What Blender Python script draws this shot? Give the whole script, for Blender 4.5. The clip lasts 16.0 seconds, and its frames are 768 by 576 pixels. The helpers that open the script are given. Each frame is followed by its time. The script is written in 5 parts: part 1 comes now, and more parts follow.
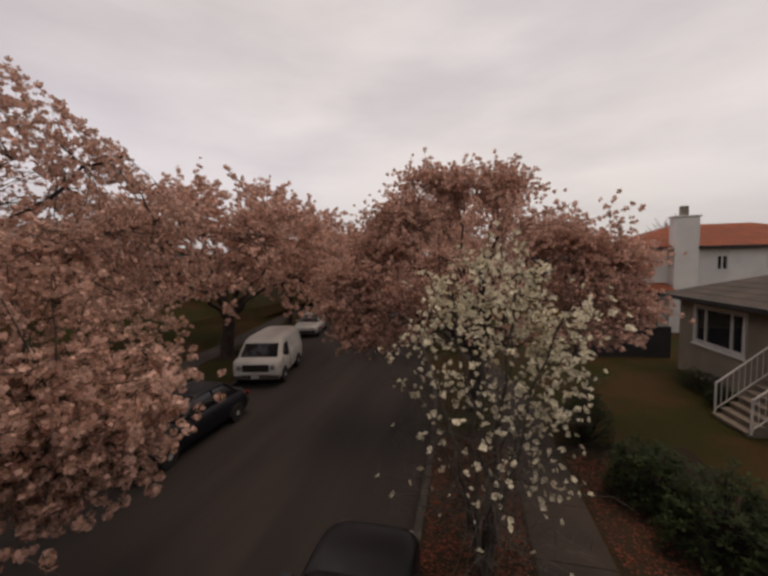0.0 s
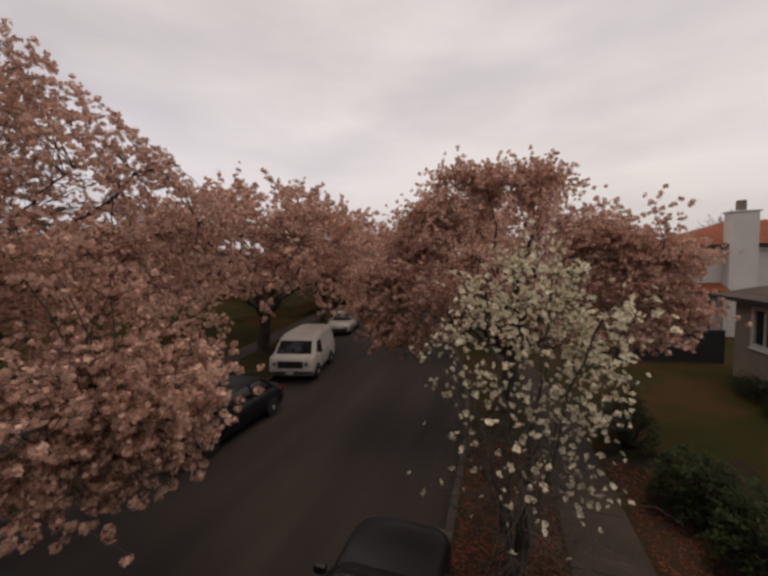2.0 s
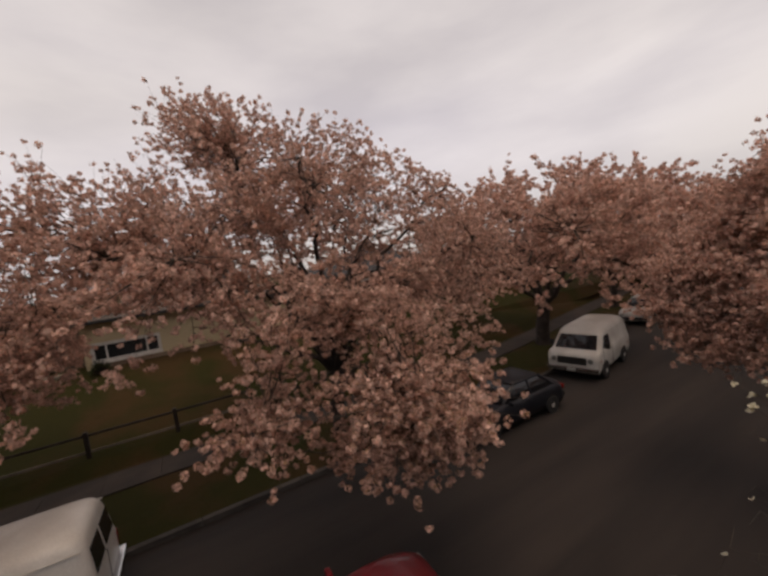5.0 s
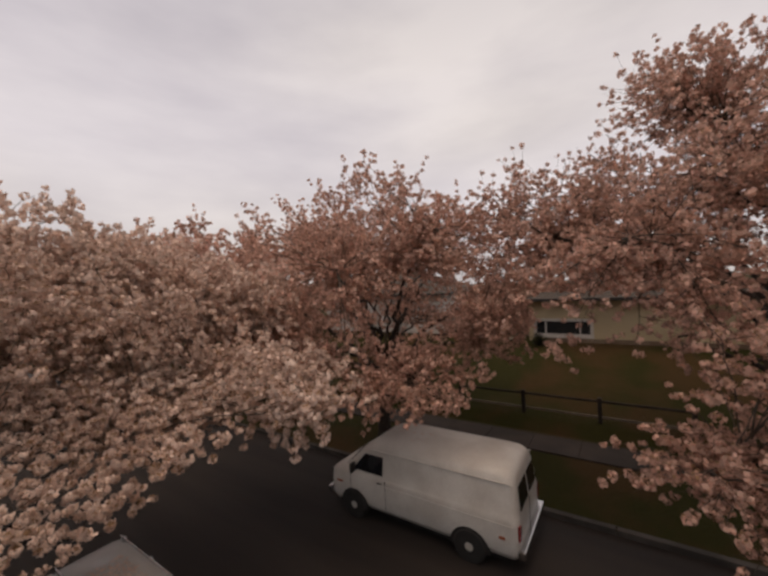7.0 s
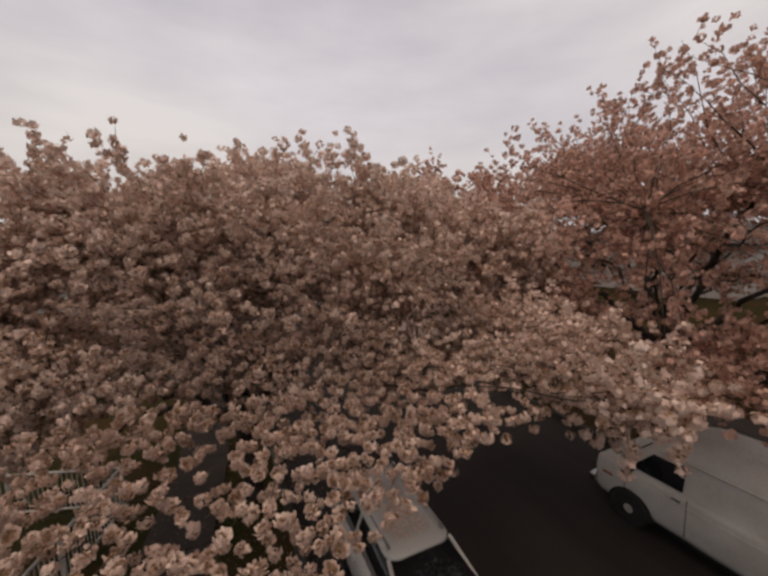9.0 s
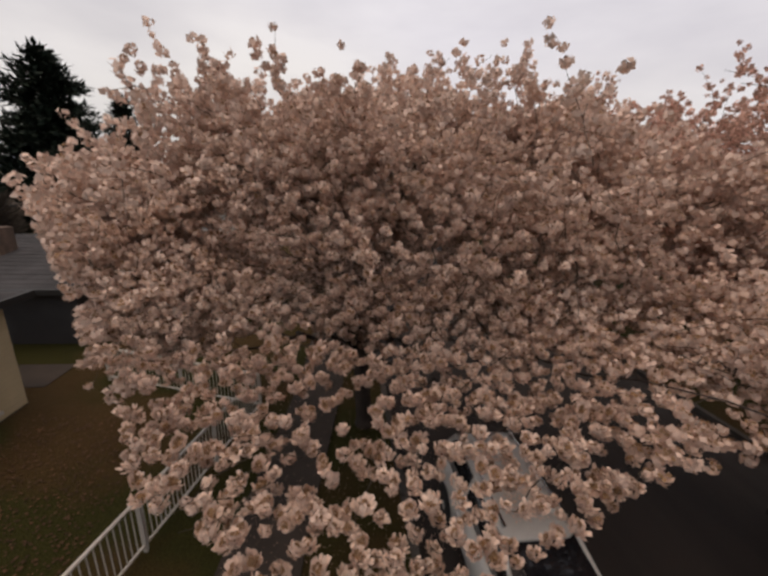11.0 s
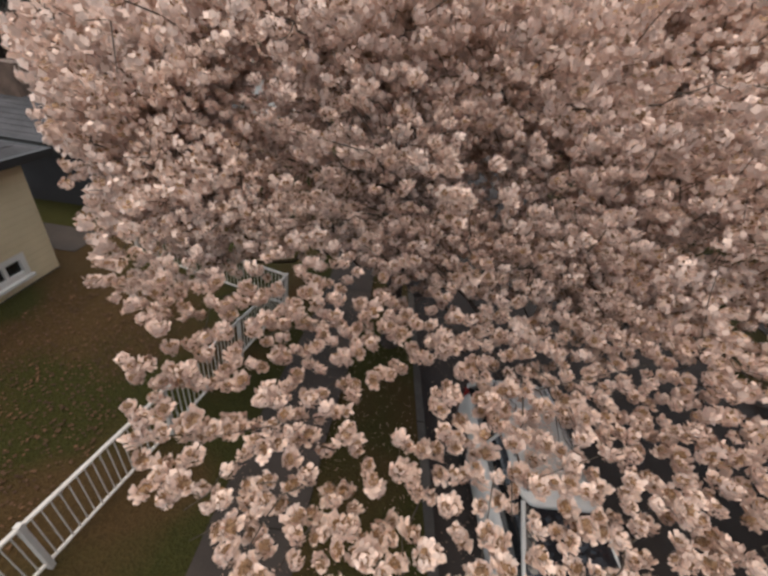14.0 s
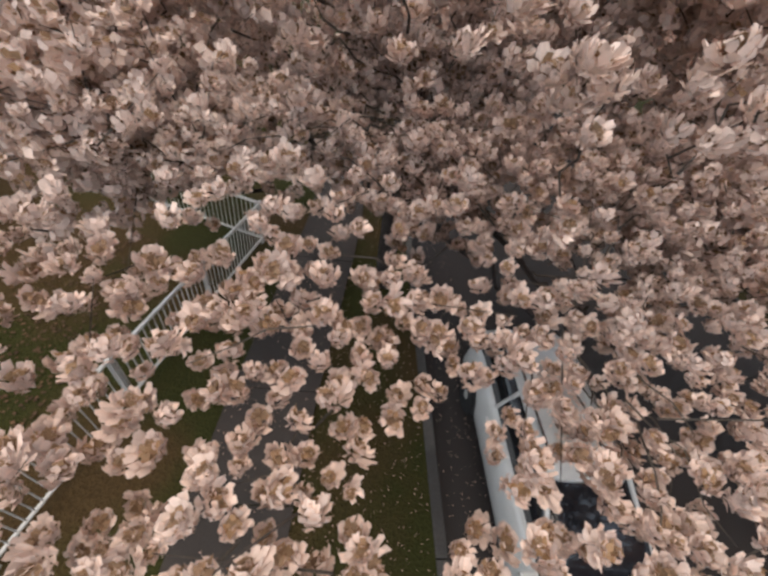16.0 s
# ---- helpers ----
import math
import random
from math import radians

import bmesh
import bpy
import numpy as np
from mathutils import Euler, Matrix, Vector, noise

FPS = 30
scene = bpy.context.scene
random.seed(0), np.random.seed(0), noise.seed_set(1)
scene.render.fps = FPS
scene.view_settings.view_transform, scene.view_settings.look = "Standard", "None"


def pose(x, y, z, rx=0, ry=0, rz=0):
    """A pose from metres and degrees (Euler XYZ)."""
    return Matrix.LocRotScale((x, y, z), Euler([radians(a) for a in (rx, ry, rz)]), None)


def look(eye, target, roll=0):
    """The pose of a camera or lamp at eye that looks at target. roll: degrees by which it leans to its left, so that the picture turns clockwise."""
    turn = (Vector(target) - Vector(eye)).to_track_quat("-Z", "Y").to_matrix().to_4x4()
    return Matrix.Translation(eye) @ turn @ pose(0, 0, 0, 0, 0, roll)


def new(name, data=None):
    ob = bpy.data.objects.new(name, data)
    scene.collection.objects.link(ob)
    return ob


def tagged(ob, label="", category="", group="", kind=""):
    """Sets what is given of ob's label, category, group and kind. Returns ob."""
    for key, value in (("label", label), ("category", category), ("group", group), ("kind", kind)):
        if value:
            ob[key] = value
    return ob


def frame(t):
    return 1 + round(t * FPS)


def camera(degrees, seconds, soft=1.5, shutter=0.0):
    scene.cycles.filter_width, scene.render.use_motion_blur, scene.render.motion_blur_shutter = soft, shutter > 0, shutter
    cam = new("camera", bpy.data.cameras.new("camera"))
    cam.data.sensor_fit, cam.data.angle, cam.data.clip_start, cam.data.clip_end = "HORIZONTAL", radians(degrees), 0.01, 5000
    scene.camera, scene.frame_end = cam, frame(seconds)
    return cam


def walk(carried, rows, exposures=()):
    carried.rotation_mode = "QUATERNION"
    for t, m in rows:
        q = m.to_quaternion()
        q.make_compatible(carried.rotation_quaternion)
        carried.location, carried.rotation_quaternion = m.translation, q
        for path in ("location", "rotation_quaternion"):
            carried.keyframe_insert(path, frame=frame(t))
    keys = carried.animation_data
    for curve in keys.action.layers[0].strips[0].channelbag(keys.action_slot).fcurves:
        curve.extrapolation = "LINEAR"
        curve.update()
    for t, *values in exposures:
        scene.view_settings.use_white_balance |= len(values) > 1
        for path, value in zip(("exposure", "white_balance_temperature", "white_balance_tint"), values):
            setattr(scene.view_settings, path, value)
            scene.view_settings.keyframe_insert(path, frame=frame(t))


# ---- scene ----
cam = camera(94.0, 16.0, soft=3.0)
# seconds, x, y, z, heading to the left of +y, pitch up, roll clockwise
PATH = [
    (0, 5.15, 3, 5.1, 12.8, -3.9, -1),
    (0.5, 5.15, 2.98, 5.1, 13.7, -4.2, -0.9),
    (1, 5.15, 2.97, 5.1, 14.6, -4.9, -0.8),
    (1.5, 5.15, 2.96, 5.1, 15.8, -4.8, -0.8),
    (2, 5.15, 2.94, 5.1, 17.8, -3.9, -1.1),
    (2.5, 5.17, 2.92, 5.12, 19.8, -3.5, -1.3),
    (3, 5.2, 2.9, 5.15, 20.7, -4.1, -1.2),
    (3.2, 5.25, 2.9, 5.18, 22.2, -4.1, -1.4),
    (5.3, 5.55, 2.95, 5.9, 74.5, -4.4, -8.2),
    (5.5, 5.5, 2.92, 5.88, 84.8, -3.3, -7.8),
    (6, 5.35, 2.85, 5.83, 99.1, -1.3, -6),
    (6.5, 5.2, 2.82, 5.75, 112.2, -0.4, -4.3),
    (7, 5.12, 2.75, 5.72, 123.3, 0, -2.6),
    (7.5, 5.12, 2.55, 5.73, 135.9, -1.6, -1.9),
    (8, 5.12, 2.1, 5.73, 145.2, -3.6, -1.2),
    (8.5, 5.1, 1.45, 5.73, 150.9, -4.8, -2.4),
    (9, 5.15, 1, 5.75, 155.9, -7.4, -1.6),
    (9.5, 5.25, 0.75, 5.68, 159.8, -9.8, 0.1),
    (10, 5.38, 0.5, 5.65, 165.3, -13.3, 1.3),
    (10.2, 5.41, 0.42, 5.65, 167, -14.2, 1.6),
    (12.3, 5.48, 0.1, 5.7, 179, -19.6, 3.4),
    (12.5, 5.5, 0.05, 5.7, 178.9, -20.7, 4),
    (13, 5.57, -0.18, 5.69, 178.4, -24, 6.2),
    (13.5, 5.65, -0.42, 5.68, 178, -28, 8.5),
    (14, 5.78, -0.75, 5.7, 175.2, -32.7, 10.6),
    (14.5, 5.85, -1.08, 5.68, 172.6, -37, 12.6),
    (15, 5.88, -1.33, 5.6, 171.6, -40, 13.2),
    (15.5, 5.88, -1.6, 5.42, 170, -42.4, 13.8),
    (16, 5.88, -1.85, 5.2, 169, -44.6, 14),
]


def aim(x, y, z, yaw, pitch, roll):
    """A camera pose from its heading, pitch and roll."""
    return pose(x, y, z, 90 + pitch, 0, yaw) @ pose(0, 0, 0, 0, 0, roll)


walk(cam, [(row[0], aim(*row[1:])) for row in PATH],
     exposures=[(0.0, -0.13, 6900, 15), (7.0, -0.10, 6900, 15), (8.5, -0.20, 6800, 14), (10.2, -0.10, 6650, 13), (12.5, 0.48, 6450, 10), (13.5, 0.88, 6050, 7), (14.5, 1.04, 5850, 4), (16.0, 1.18, 5650, 3)])

# ---- daylight ----
world = bpy.data.worlds.new("overcast_sky")
scene.world = world
world.use_nodes = True
wn, wl = world.node_tree.nodes, world.node_tree.links
wn.clear()
w_out, w_bg = wn.new("ShaderNodeOutputWorld"), wn.new("ShaderNodeBackground")
w_sky = wn.new("ShaderNodeTexSky")
w_sky.sky_type, w_sky.sun_disc = "NISHITA", False
w_sky.sun_elevation, w_sky.sun_rotation = radians(82), radians(45)
w_co, w_map = wn.new("ShaderNodeTexCoord"), wn.new("ShaderNodeMapping")
w_map.inputs["Scale"].default_value = (1.0, 1.0, 3.2)
w_n1, w_n2 = wn.new("ShaderNodeTexNoise"), wn.new("ShaderNodeTexNoise")
w_n1.inputs["Scale"].default_value, w_n1.inputs["Detail"].default_value = 1.7, 6
w_n2.inputs["Scale"].default_value, w_n2.inputs["Detail"].default_value = 0.55, 2
w_r1, w_r2 = wn.new("ShaderNodeValToRGB"), wn.new("ShaderNodeValToRGB")
# cloud brightness, and the warm and cool parts of the cloud cover
w_r1.color_ramp.elements[0].position, w_r1.color_ramp.elements[0].color = 0.34, (5.6, 5.55, 5.75, 1)
w_r1.color_ramp.elements[1].position, w_r1.color_ramp.elements[1].color = 0.64, (7.5, 7.45, 7.4, 1)
w_r2.color_ramp.elements[0].position, w_r2.color_ramp.elements[0].color = 0.38, (0.98, 0.96, 1.0, 1)
w_r2.color_ramp.elements[1].position, w_r2.color_ramp.elements[1].color = 0.62, (1.0, 0.97, 0.93, 1)
w_mul, w_mix = wn.new("ShaderNodeMix"), wn.new("ShaderNodeMix")
w_mul.data_type = w_mix.data_type = "RGBA"
w_mul.blend_type = "MULTIPLY"
w_mul.inputs[0].default_value, w_mix.inputs[0].default_value = 1.0, 0.93
wl.new(w_co.outputs["Generated"], w_map.inputs["Vector"])
wl.new(w_map.outputs[0], w_n1.inputs["Vector"])
wl.new(w_map.outputs[0], w_n2.inputs["Vector"])
wl.new(w_n1.outputs["Fac"], w_r1.inputs[0])
wl.new(w_n2.outputs["Fac"], w_r2.inputs[0])
wl.new(w_r1.outputs[0], w_mul.inputs[6])
wl.new(w_r2.outputs[0], w_mul.inputs[7])
wl.new(w_sky.outputs[0], w_mix.inputs[6])
w_sep, w_dim = wn.new("ShaderNodeSeparateXYZ"), wn.new("ShaderNodeMapRange")
w_dim.inputs["From Min"].default_value, w_dim.inputs["From Max"].default_value = 0.5, 1.0
w_dim.inputs["To Min"].default_value, w_dim.inputs["To Max"].default_value = 1.0, 0.50
w_top = wn.new("ShaderNodeMix")
w_top.data_type, w_top.blend_type = "RGBA", "MULTIPLY"
w_top.inputs[0].default_value = 1.0
wl.new(w_co.outputs["Generated"], w_sep.inputs[0])
wl.new(w_sep.outputs["Z"], w_dim.inputs["Value"])
wl.new(w_mul.outputs[2], w_top.inputs[6])
wl.new(w_dim.outputs[0], w_top.inputs[7])
w_low, w_haze = wn.new("ShaderNodeMapRange"), wn.new("ShaderNodeMix")
w_haze.data_type, w_haze.blend_type = "RGBA", "MULTIPLY"
w_low.inputs["From Min"].default_value, w_low.inputs["From Max"].default_value = 0.0, 0.2
w_low.inputs["To Min"].default_value, w_low.inputs["To Max"].default_value = 0.76, 1.0
w_haze.inputs[0].default_value = 1.0
wl.new(w_sep.outputs["Z"], w_low.inputs["Value"])
wl.new(w_top.outputs[2], w_haze.inputs[6])
wl.new(w_low.outputs[0], w_haze.inputs[7])
wl.new(w_haze.outputs[2], w_mix.inputs[7])
wl.new(w_mix.outputs[2], w_bg.inputs["Color"])
wl.new(w_bg.outputs[0], w_out.inputs["Surface"])
w_bg.inputs["Strength"].default_value = 0.116

sun = new("sun", bpy.data.lights.new("sun", "SUN"))
sun.data.energy, sun.data.angle, sun.data.color = 1.3, radians(50), (1.0, 0.76, 0.56)
sun.matrix_world = look((5, 5, 50), (0, 0, 0))


# ---- materials ----
def paint(name, colour, rough=0.8, metal=0.0, vary=0.12, scale=3.0, fine=40.0, bump=0.1, dist=0.01, second=None,
          island=0.0, rand=0.0, spec=0.5, coat=0.0, sheer=0.0, blotch=(0.42, 0.66), stretch=None):
    """A surface with large and fine variation and a fine relief, in the object's own metres."""
    m = bpy.data.materials.new(name)
    m.use_nodes = True
    n, l = m.node_tree.nodes, m.node_tree.links
    b = n["Principled BSDF"]
    b.inputs["Roughness"].default_value, b.inputs["Metallic"].default_value = rough, metal
    b.inputs["Specular IOR Level"].default_value = spec
    b.inputs["Coat Weight"].default_value = coat
    co = n.new("ShaderNodeTexCoord")
    big, small = n.new("ShaderNodeTexNoise"), n.new("ShaderNodeTexNoise")
    big.inputs["Scale"].default_value, big.inputs["Detail"].default_value = scale, 5
    small.inputs["Scale"].default_value, small.inputs["Detail"].default_value = fine, 4
    if stretch:
        mp = n.new("ShaderNodeMapping")
        mp.inputs["Scale"].default_value = stretch
        l.new(co.outputs["Object"], mp.inputs["Vector"])
        l.new(mp.outputs[0], big.inputs["Vector"])
    else:
        l.new(co.outputs["Object"], big.inputs["Vector"])
    l.new(co.outputs["Object"], small.inputs["Vector"])
    ramp = n.new("ShaderNodeValToRGB")
    two = second or tuple(c * (1 - 2.2 * vary) for c in colour)
    ramp.color_ramp.elements[0].position, ramp.color_ramp.elements[0].color = blotch[0], (*two, 1)
    ramp.color_ramp.elements[1].position, ramp.color_ramp.elements[1].color = blotch[1], (*colour, 1)
    l.new(big.outputs["Fac"], ramp.inputs[0])
    grain = n.new("ShaderNodeMapRange")
    grain.inputs["From Min"].default_value, grain.inputs["From Max"].default_value = 0.3, 0.7
    grain.inputs["To Min"].default_value, grain.inputs["To Max"].default_value = 1 - vary, 1 + vary
    l.new(small.outputs["Fac"], grain.inputs["Value"])
    hsv = n.new("ShaderNodeHueSaturation")
    l.new(ramp.outputs[0], hsv.inputs["Color"])
    last = grain.outputs[0]
    if island or rand:
        src = n.new("ShaderNodeNewGeometry").outputs["Random Per Island"] if island else n.new("ShaderNodeObjectInfo").outputs["Random"]
        spread = n.new("ShaderNodeMapRange")
        spread.inputs["To Min"].default_value, spread.inputs["To Max"].default_value = 1 - (island or rand), 1 + (island or rand)
        l.new(src, spread.inputs["Value"])
        mul = n.new("ShaderNodeMath")
        mul.operation = "MULTIPLY"
        l.new(last, mul.inputs[0])
        l.new(spread.outputs[0], mul.inputs[1])
        last = mul.outputs[0]
    l.new(last, hsv.inputs["Value"])
    l.new(hsv.outputs[0], b.inputs["Base Color"])
    if bump:
        bp = n.new("ShaderNodeBump")
        bp.inputs["Strength"].default_value, bp.inputs["Distance"].default_value = bump, dist
        l.new(small.outputs["Fac"], bp.inputs["Height"])
        l.new(bp.outputs[0], b.inputs["Normal"])
    if sheer:
        out = n["Material Output"]
        tr, mix = n.new("ShaderNodeBsdfTranslucent"), n.new("ShaderNodeMixShader")
        l.new(hsv.outputs[0], tr.inputs["Color"])
        mix.inputs[0].default_value = sheer
        l.new(b.outputs[0], mix.inputs[1])
        l.new(tr.outputs[0], mix.inputs[2])
        l.new(mix.outputs[0], out.inputs["Surface"])
    return m


ASPHALT = paint("asphalt", (0.026, 0.020, 0.017), 0.85, vary=0.16, scale=1.0, fine=60, bump=0.35, dist=0.012, second=(0.012, 0.009, 0.008), blotch=(0.38, 0.60), stretch=(0.9, 0.10, 1.0))
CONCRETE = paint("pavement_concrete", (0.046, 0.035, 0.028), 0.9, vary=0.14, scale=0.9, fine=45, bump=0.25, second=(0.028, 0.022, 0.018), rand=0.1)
KERB = paint("kerb_concrete", (0.080, 0.072, 0.064), 0.9, vary=0.16, scale=1.5, fine=40, bump=0.25, second=(0.04, 0.036, 0.032))
GRASS = paint("grass", (0.032, 0.032, 0.009), 0.95, vary=0.3, scale=0.38, fine=30, bump=0.8, dist=0.05, blotch=(0.42, 0.56), second=(0.056, 0.036, 0.015), spec=0.1)
EARTH = paint("earth", (0.045, 0.033, 0.022), 0.95, vary=0.3, scale=0.7, fine=25, bump=0.6, dist=0.04, second=(0.028, 0.022, 0.016), spec=0.1)
BARK = paint("cherry_bark", (0.060, 0.045, 0.038), 0.9, vary=0.25, scale=4, fine=30, bump=0.9, dist=0.03, second=(0.030, 0.023, 0.020))
TWIG = paint("twig_bark", (0.085, 0.070, 0.052), 0.9, vary=0.2, scale=6, fine=40, bump=0.3, second=(0.045, 0.035, 0.028))
PETAL = paint("pink_petals", (0.70, 0.48, 0.39), 0.75, vary=0.08, scale=0.8, fine=60, bump=0.0, second=(0.56, 0.36, 0.285), island=0.40, sheer=0.36, spec=0.2)
PALE_PETAL = paint("pale_petals", (0.80, 0.645, 0.55), 0.75, vary=0.08, scale=0.8, fine=60, bump=0.0, second=(0.66, 0.50, 0.415), island=0.20, sheer=0.17, spec=0.2)
BRONZE = paint("bronze_young_leaves", (0.27, 0.165, 0.085), 0.7, vary=0.2, scale=3, fine=60, bump=0.0, second=(0.21, 0.13, 0.075), island=0.3, sheer=0.2, spec=0.3)
WHITE_PETAL = paint("white_petals", (0.90, 0.85, 0.68), 0.7, vary=0.06, scale=2, fine=60, bump=0.0, second=(0.70, 0.66, 0.50), island=0.12, sheer=0.3, spec=0.2)


def plain(name, colour, rough=0.5, metal=0.0, spec=0.5, coat=0.0):
    return paint(name, colour, rough, metal, vary=0.05, scale=2.0, fine=90, bump=0.02, spec=spec, coat=coat)


def glass(name, tint=(0.02, 0.022, 0.025), rough=0.06):
    m = bpy.data.materials.new(name)
    m.use_nodes = True
    b = m.node_tree.nodes["Principled BSDF"]
    b.inputs["Base Color"].default_value = (*tint, 1)
    b.inputs["Roughness"].default_value = rough
    b.inputs["Specular IOR Level"].default_value = 0.5
    return m


# ---- building helpers ----
def link_mesh(name, verts, faces, material, parent=None, label="", smooth=False, index=None):
    me = bpy.data.meshes.new(name)
    me.from_pydata([tuple(v) for v in verts], [], [tuple(f) for f in faces])
    for m in material if isinstance(material, (list, tuple)) else [material]:
        me.materials.append(m)
    if index is not None:
        me.polygons.foreach_set("material_index", np.asarray(index, dtype=np.int32))
    if smooth:
        me.polygons.foreach_set("use_smooth", np.ones(len(me.polygons), dtype=bool))
    ob = new(name, me)
    if parent:
        ob.parent = parent
    return tagged(ob, label)


def part(name, bm, material, parent=None, label="", smooth=False):
    """One bmesh as one mesh object under a thing or a part."""
    me = bpy.data.meshes.new(name)
    bmesh.ops.recalc_face_normals(bm, faces=bm.faces)
    bm.to_mesh(me)
    bm.free()
    me.materials.append(material)
    if smooth:
        me.polygons.foreach_set("use_smooth", np.ones(len(me.polygons), dtype=bool))
    ob = new(name, me)
    if parent:
        ob.parent = parent
    return tagged(ob, label)


def thing(name, label, category, at=None, group="", kind=""):
    ob = new(name)
    ob.matrix_basis = at or Matrix()
    return tagged(ob, label, category, group, kind)


def box(bm, x0, x1, y0, y1, z0, z1, bevel=0.0, turn=None):
    made = bmesh.ops.create_cube(bm, size=1.0)["verts"]
    m = Matrix.Translation(((x0 + x1) / 2, (y0 + y1) / 2, (z0 + z1) / 2)) @ Matrix.Diagonal((x1 - x0, y1 - y0, z1 - z0, 1))
    bmesh.ops.transform(bm, matrix=(turn or Matrix()) @ m, verts=made)
    if bevel:
        edges = list({e for v in made for e in v.link_edges})
        bmesh.ops.bevel(bm, geom=edges, offset=bevel, segments=2, affect="EDGES", profile=0.6)
    return bm


def boxes(*rows, bevel=0.0):
    bm = bmesh.new()
    for row in rows:
        box(bm, *row, bevel=bevel)
    return bm


def rod(bm, a, b, r0, r1=None, sides=8):
    a, b = Vector(a), Vector(b)
    turn = (b - a).to_track_quat("Z", "Y").to_matrix().to_4x4()
    m = Matrix.Translation((a + b) / 2) @ turn
    bmesh.ops.create_cone(bm, cap_ends=True, segments=sides, radius1=r0, radius2=r0 if r1 is None else r1, depth=(b - a).length, matrix=m)
    return bm


def prism(bm, outline, axis, lo, hi):
    """A flat outline of (a, b) pairs pushed from lo to hi along an axis: x takes (y, z), y takes (x, z), z takes (x, y)."""
    def place(p, c):
        return {"x": (c, *p), "y": (p[0], c, p[1]), "z": (*p, c)}[axis]
    one, two = [bm.verts.new(place(p, lo)) for p in outline], [bm.verts.new(place(p, hi)) for p in outline]
    n = len(outline)
    bm.faces.new(one), bm.faces.new(two)
    for i in range(n):
        bm.faces.new((one[i], one[(i + 1) % n], two[(i + 1) % n], two[i]))
    return bm


def tubes(paths, sides):
    """Vertices and faces of tapering tubes along paths of (points, radii)."""
    vs, fs, base = [], [], 0
    ring = np.stack([np.cos(np.arange(sides) * 2 * np.pi / sides), np.sin(np.arange(sides) * 2 * np.pi / sides)], 1)
    for pts, rad in paths:
        pts = np.asarray(pts, float)
        d = np.gradient(pts, axis=0) if len(pts) > 2 else np.repeat(pts[1:] - pts[:1], 2, 0)
        d /= np.linalg.norm(d, axis=1, keepdims=True) + 1e-9
        ref = np.array([0.0, 0.0, 1.0]) if abs(d[:, 2]).mean() < 0.8 else np.array([1.0, 0.0, 0.0])
        u = np.cross(d, ref)
        u /= np.linalg.norm(u, axis=1, keepdims=True) + 1e-9
        w = np.cross(d, u)
        r = np.asarray(rad, float)[:, None, None]
        v = pts[:, None] + r * (ring[None, :, :1] * u[:, None] + ring[None, :, 1:] * w[:, None])
        vs.append(v.reshape(-1, 3))
        n = len(pts)
        for i in range(n - 1):
            a = base + i * sides
            fs += [(a + j, a + (j + 1) % sides, a + sides + (j + 1) % sides, a + sides + j) for j in range(sides)]
        base += n * sides
    return np.concatenate(vs), fs


def scatter(variants, places, turns, sizes, rng):
    """Many small shapes laid out as one mesh: vertices, quads and material index."""
    pick = rng.integers(0, len(variants), len(places))
    vs, fs, mi, base = [], [], [], 0
    for k, (v, f, m) in enumerate(variants):
        sel = np.where(pick == k)[0]
        if not len(sel):
            continue
        w = np.einsum("nij,vj->nvi", turns[sel] * sizes[sel][:, None, None], v) + places[sel][:, None]
        vs.append(w.reshape(-1, 3))
        fs.append((f[None] + (base + np.arange(len(sel)) * len(v))[:, None, None]).reshape(-1, 4))
        mi.append(np.tile(m, len(sel)))
        base += len(sel) * len(v)
    return np.concatenate(vs), np.concatenate(fs), np.concatenate(mi)


def quads_mesh(name, v, f, mi, materials, parent=None, label="", kind=""):
    me = bpy.data.meshes.new(name)
    me.vertices.add(len(v))
    me.vertices.foreach_set("co", np.ascontiguousarray(v, dtype=np.float32).ravel())
    me.loops.add(f.size)
    me.loops.foreach_set("vertex_index", np.ascontiguousarray(f, dtype=np.int32).ravel())
    me.polygons.add(len(f))
    me.polygons.foreach_set("loop_start", np.arange(0, f.size, 4, dtype=np.int32))
    me.polygons.foreach_set("material_index", np.ascontiguousarray(mi, dtype=np.int32))
    for m in materials:
        me.materials.append(m)
    me.update(calc_edges=True)
    ob = new(name, me)
    if parent:
        ob.parent = parent
    return tagged(ob, label, kind=kind)


def random_turns(rng, n, tilt=0.6):
    """Turn matrices: any heading, leaning over by up to about tilt radians."""
    a, b, c = rng.uniform(0, 2 * np.pi, n), rng.normal(0, tilt, n), rng.normal(0, tilt, n)
    za = np.zeros(n)
    rz = np.stack([np.cos(a), -np.sin(a), za, np.sin(a), np.cos(a), za, za, za, za + 1], 1).reshape(-1, 3, 3)
    rx = np.stack([za + 1, za, za, za, np.cos(b), -np.sin(b), za, np.sin(b), np.cos(b)], 1).reshape(-1, 3, 3)
    ry = np.stack([np.cos(c), za, np.sin(c), za, za + 1, za, -np.sin(c), za, np.cos(c)], 1).reshape(-1, 3, 3)
    return rz @ rx @ ry


def unit(v):
    v = np.asarray(v, float)
    return v / (np.linalg.norm(v, axis=-1, keepdims=True) + 1e-9)


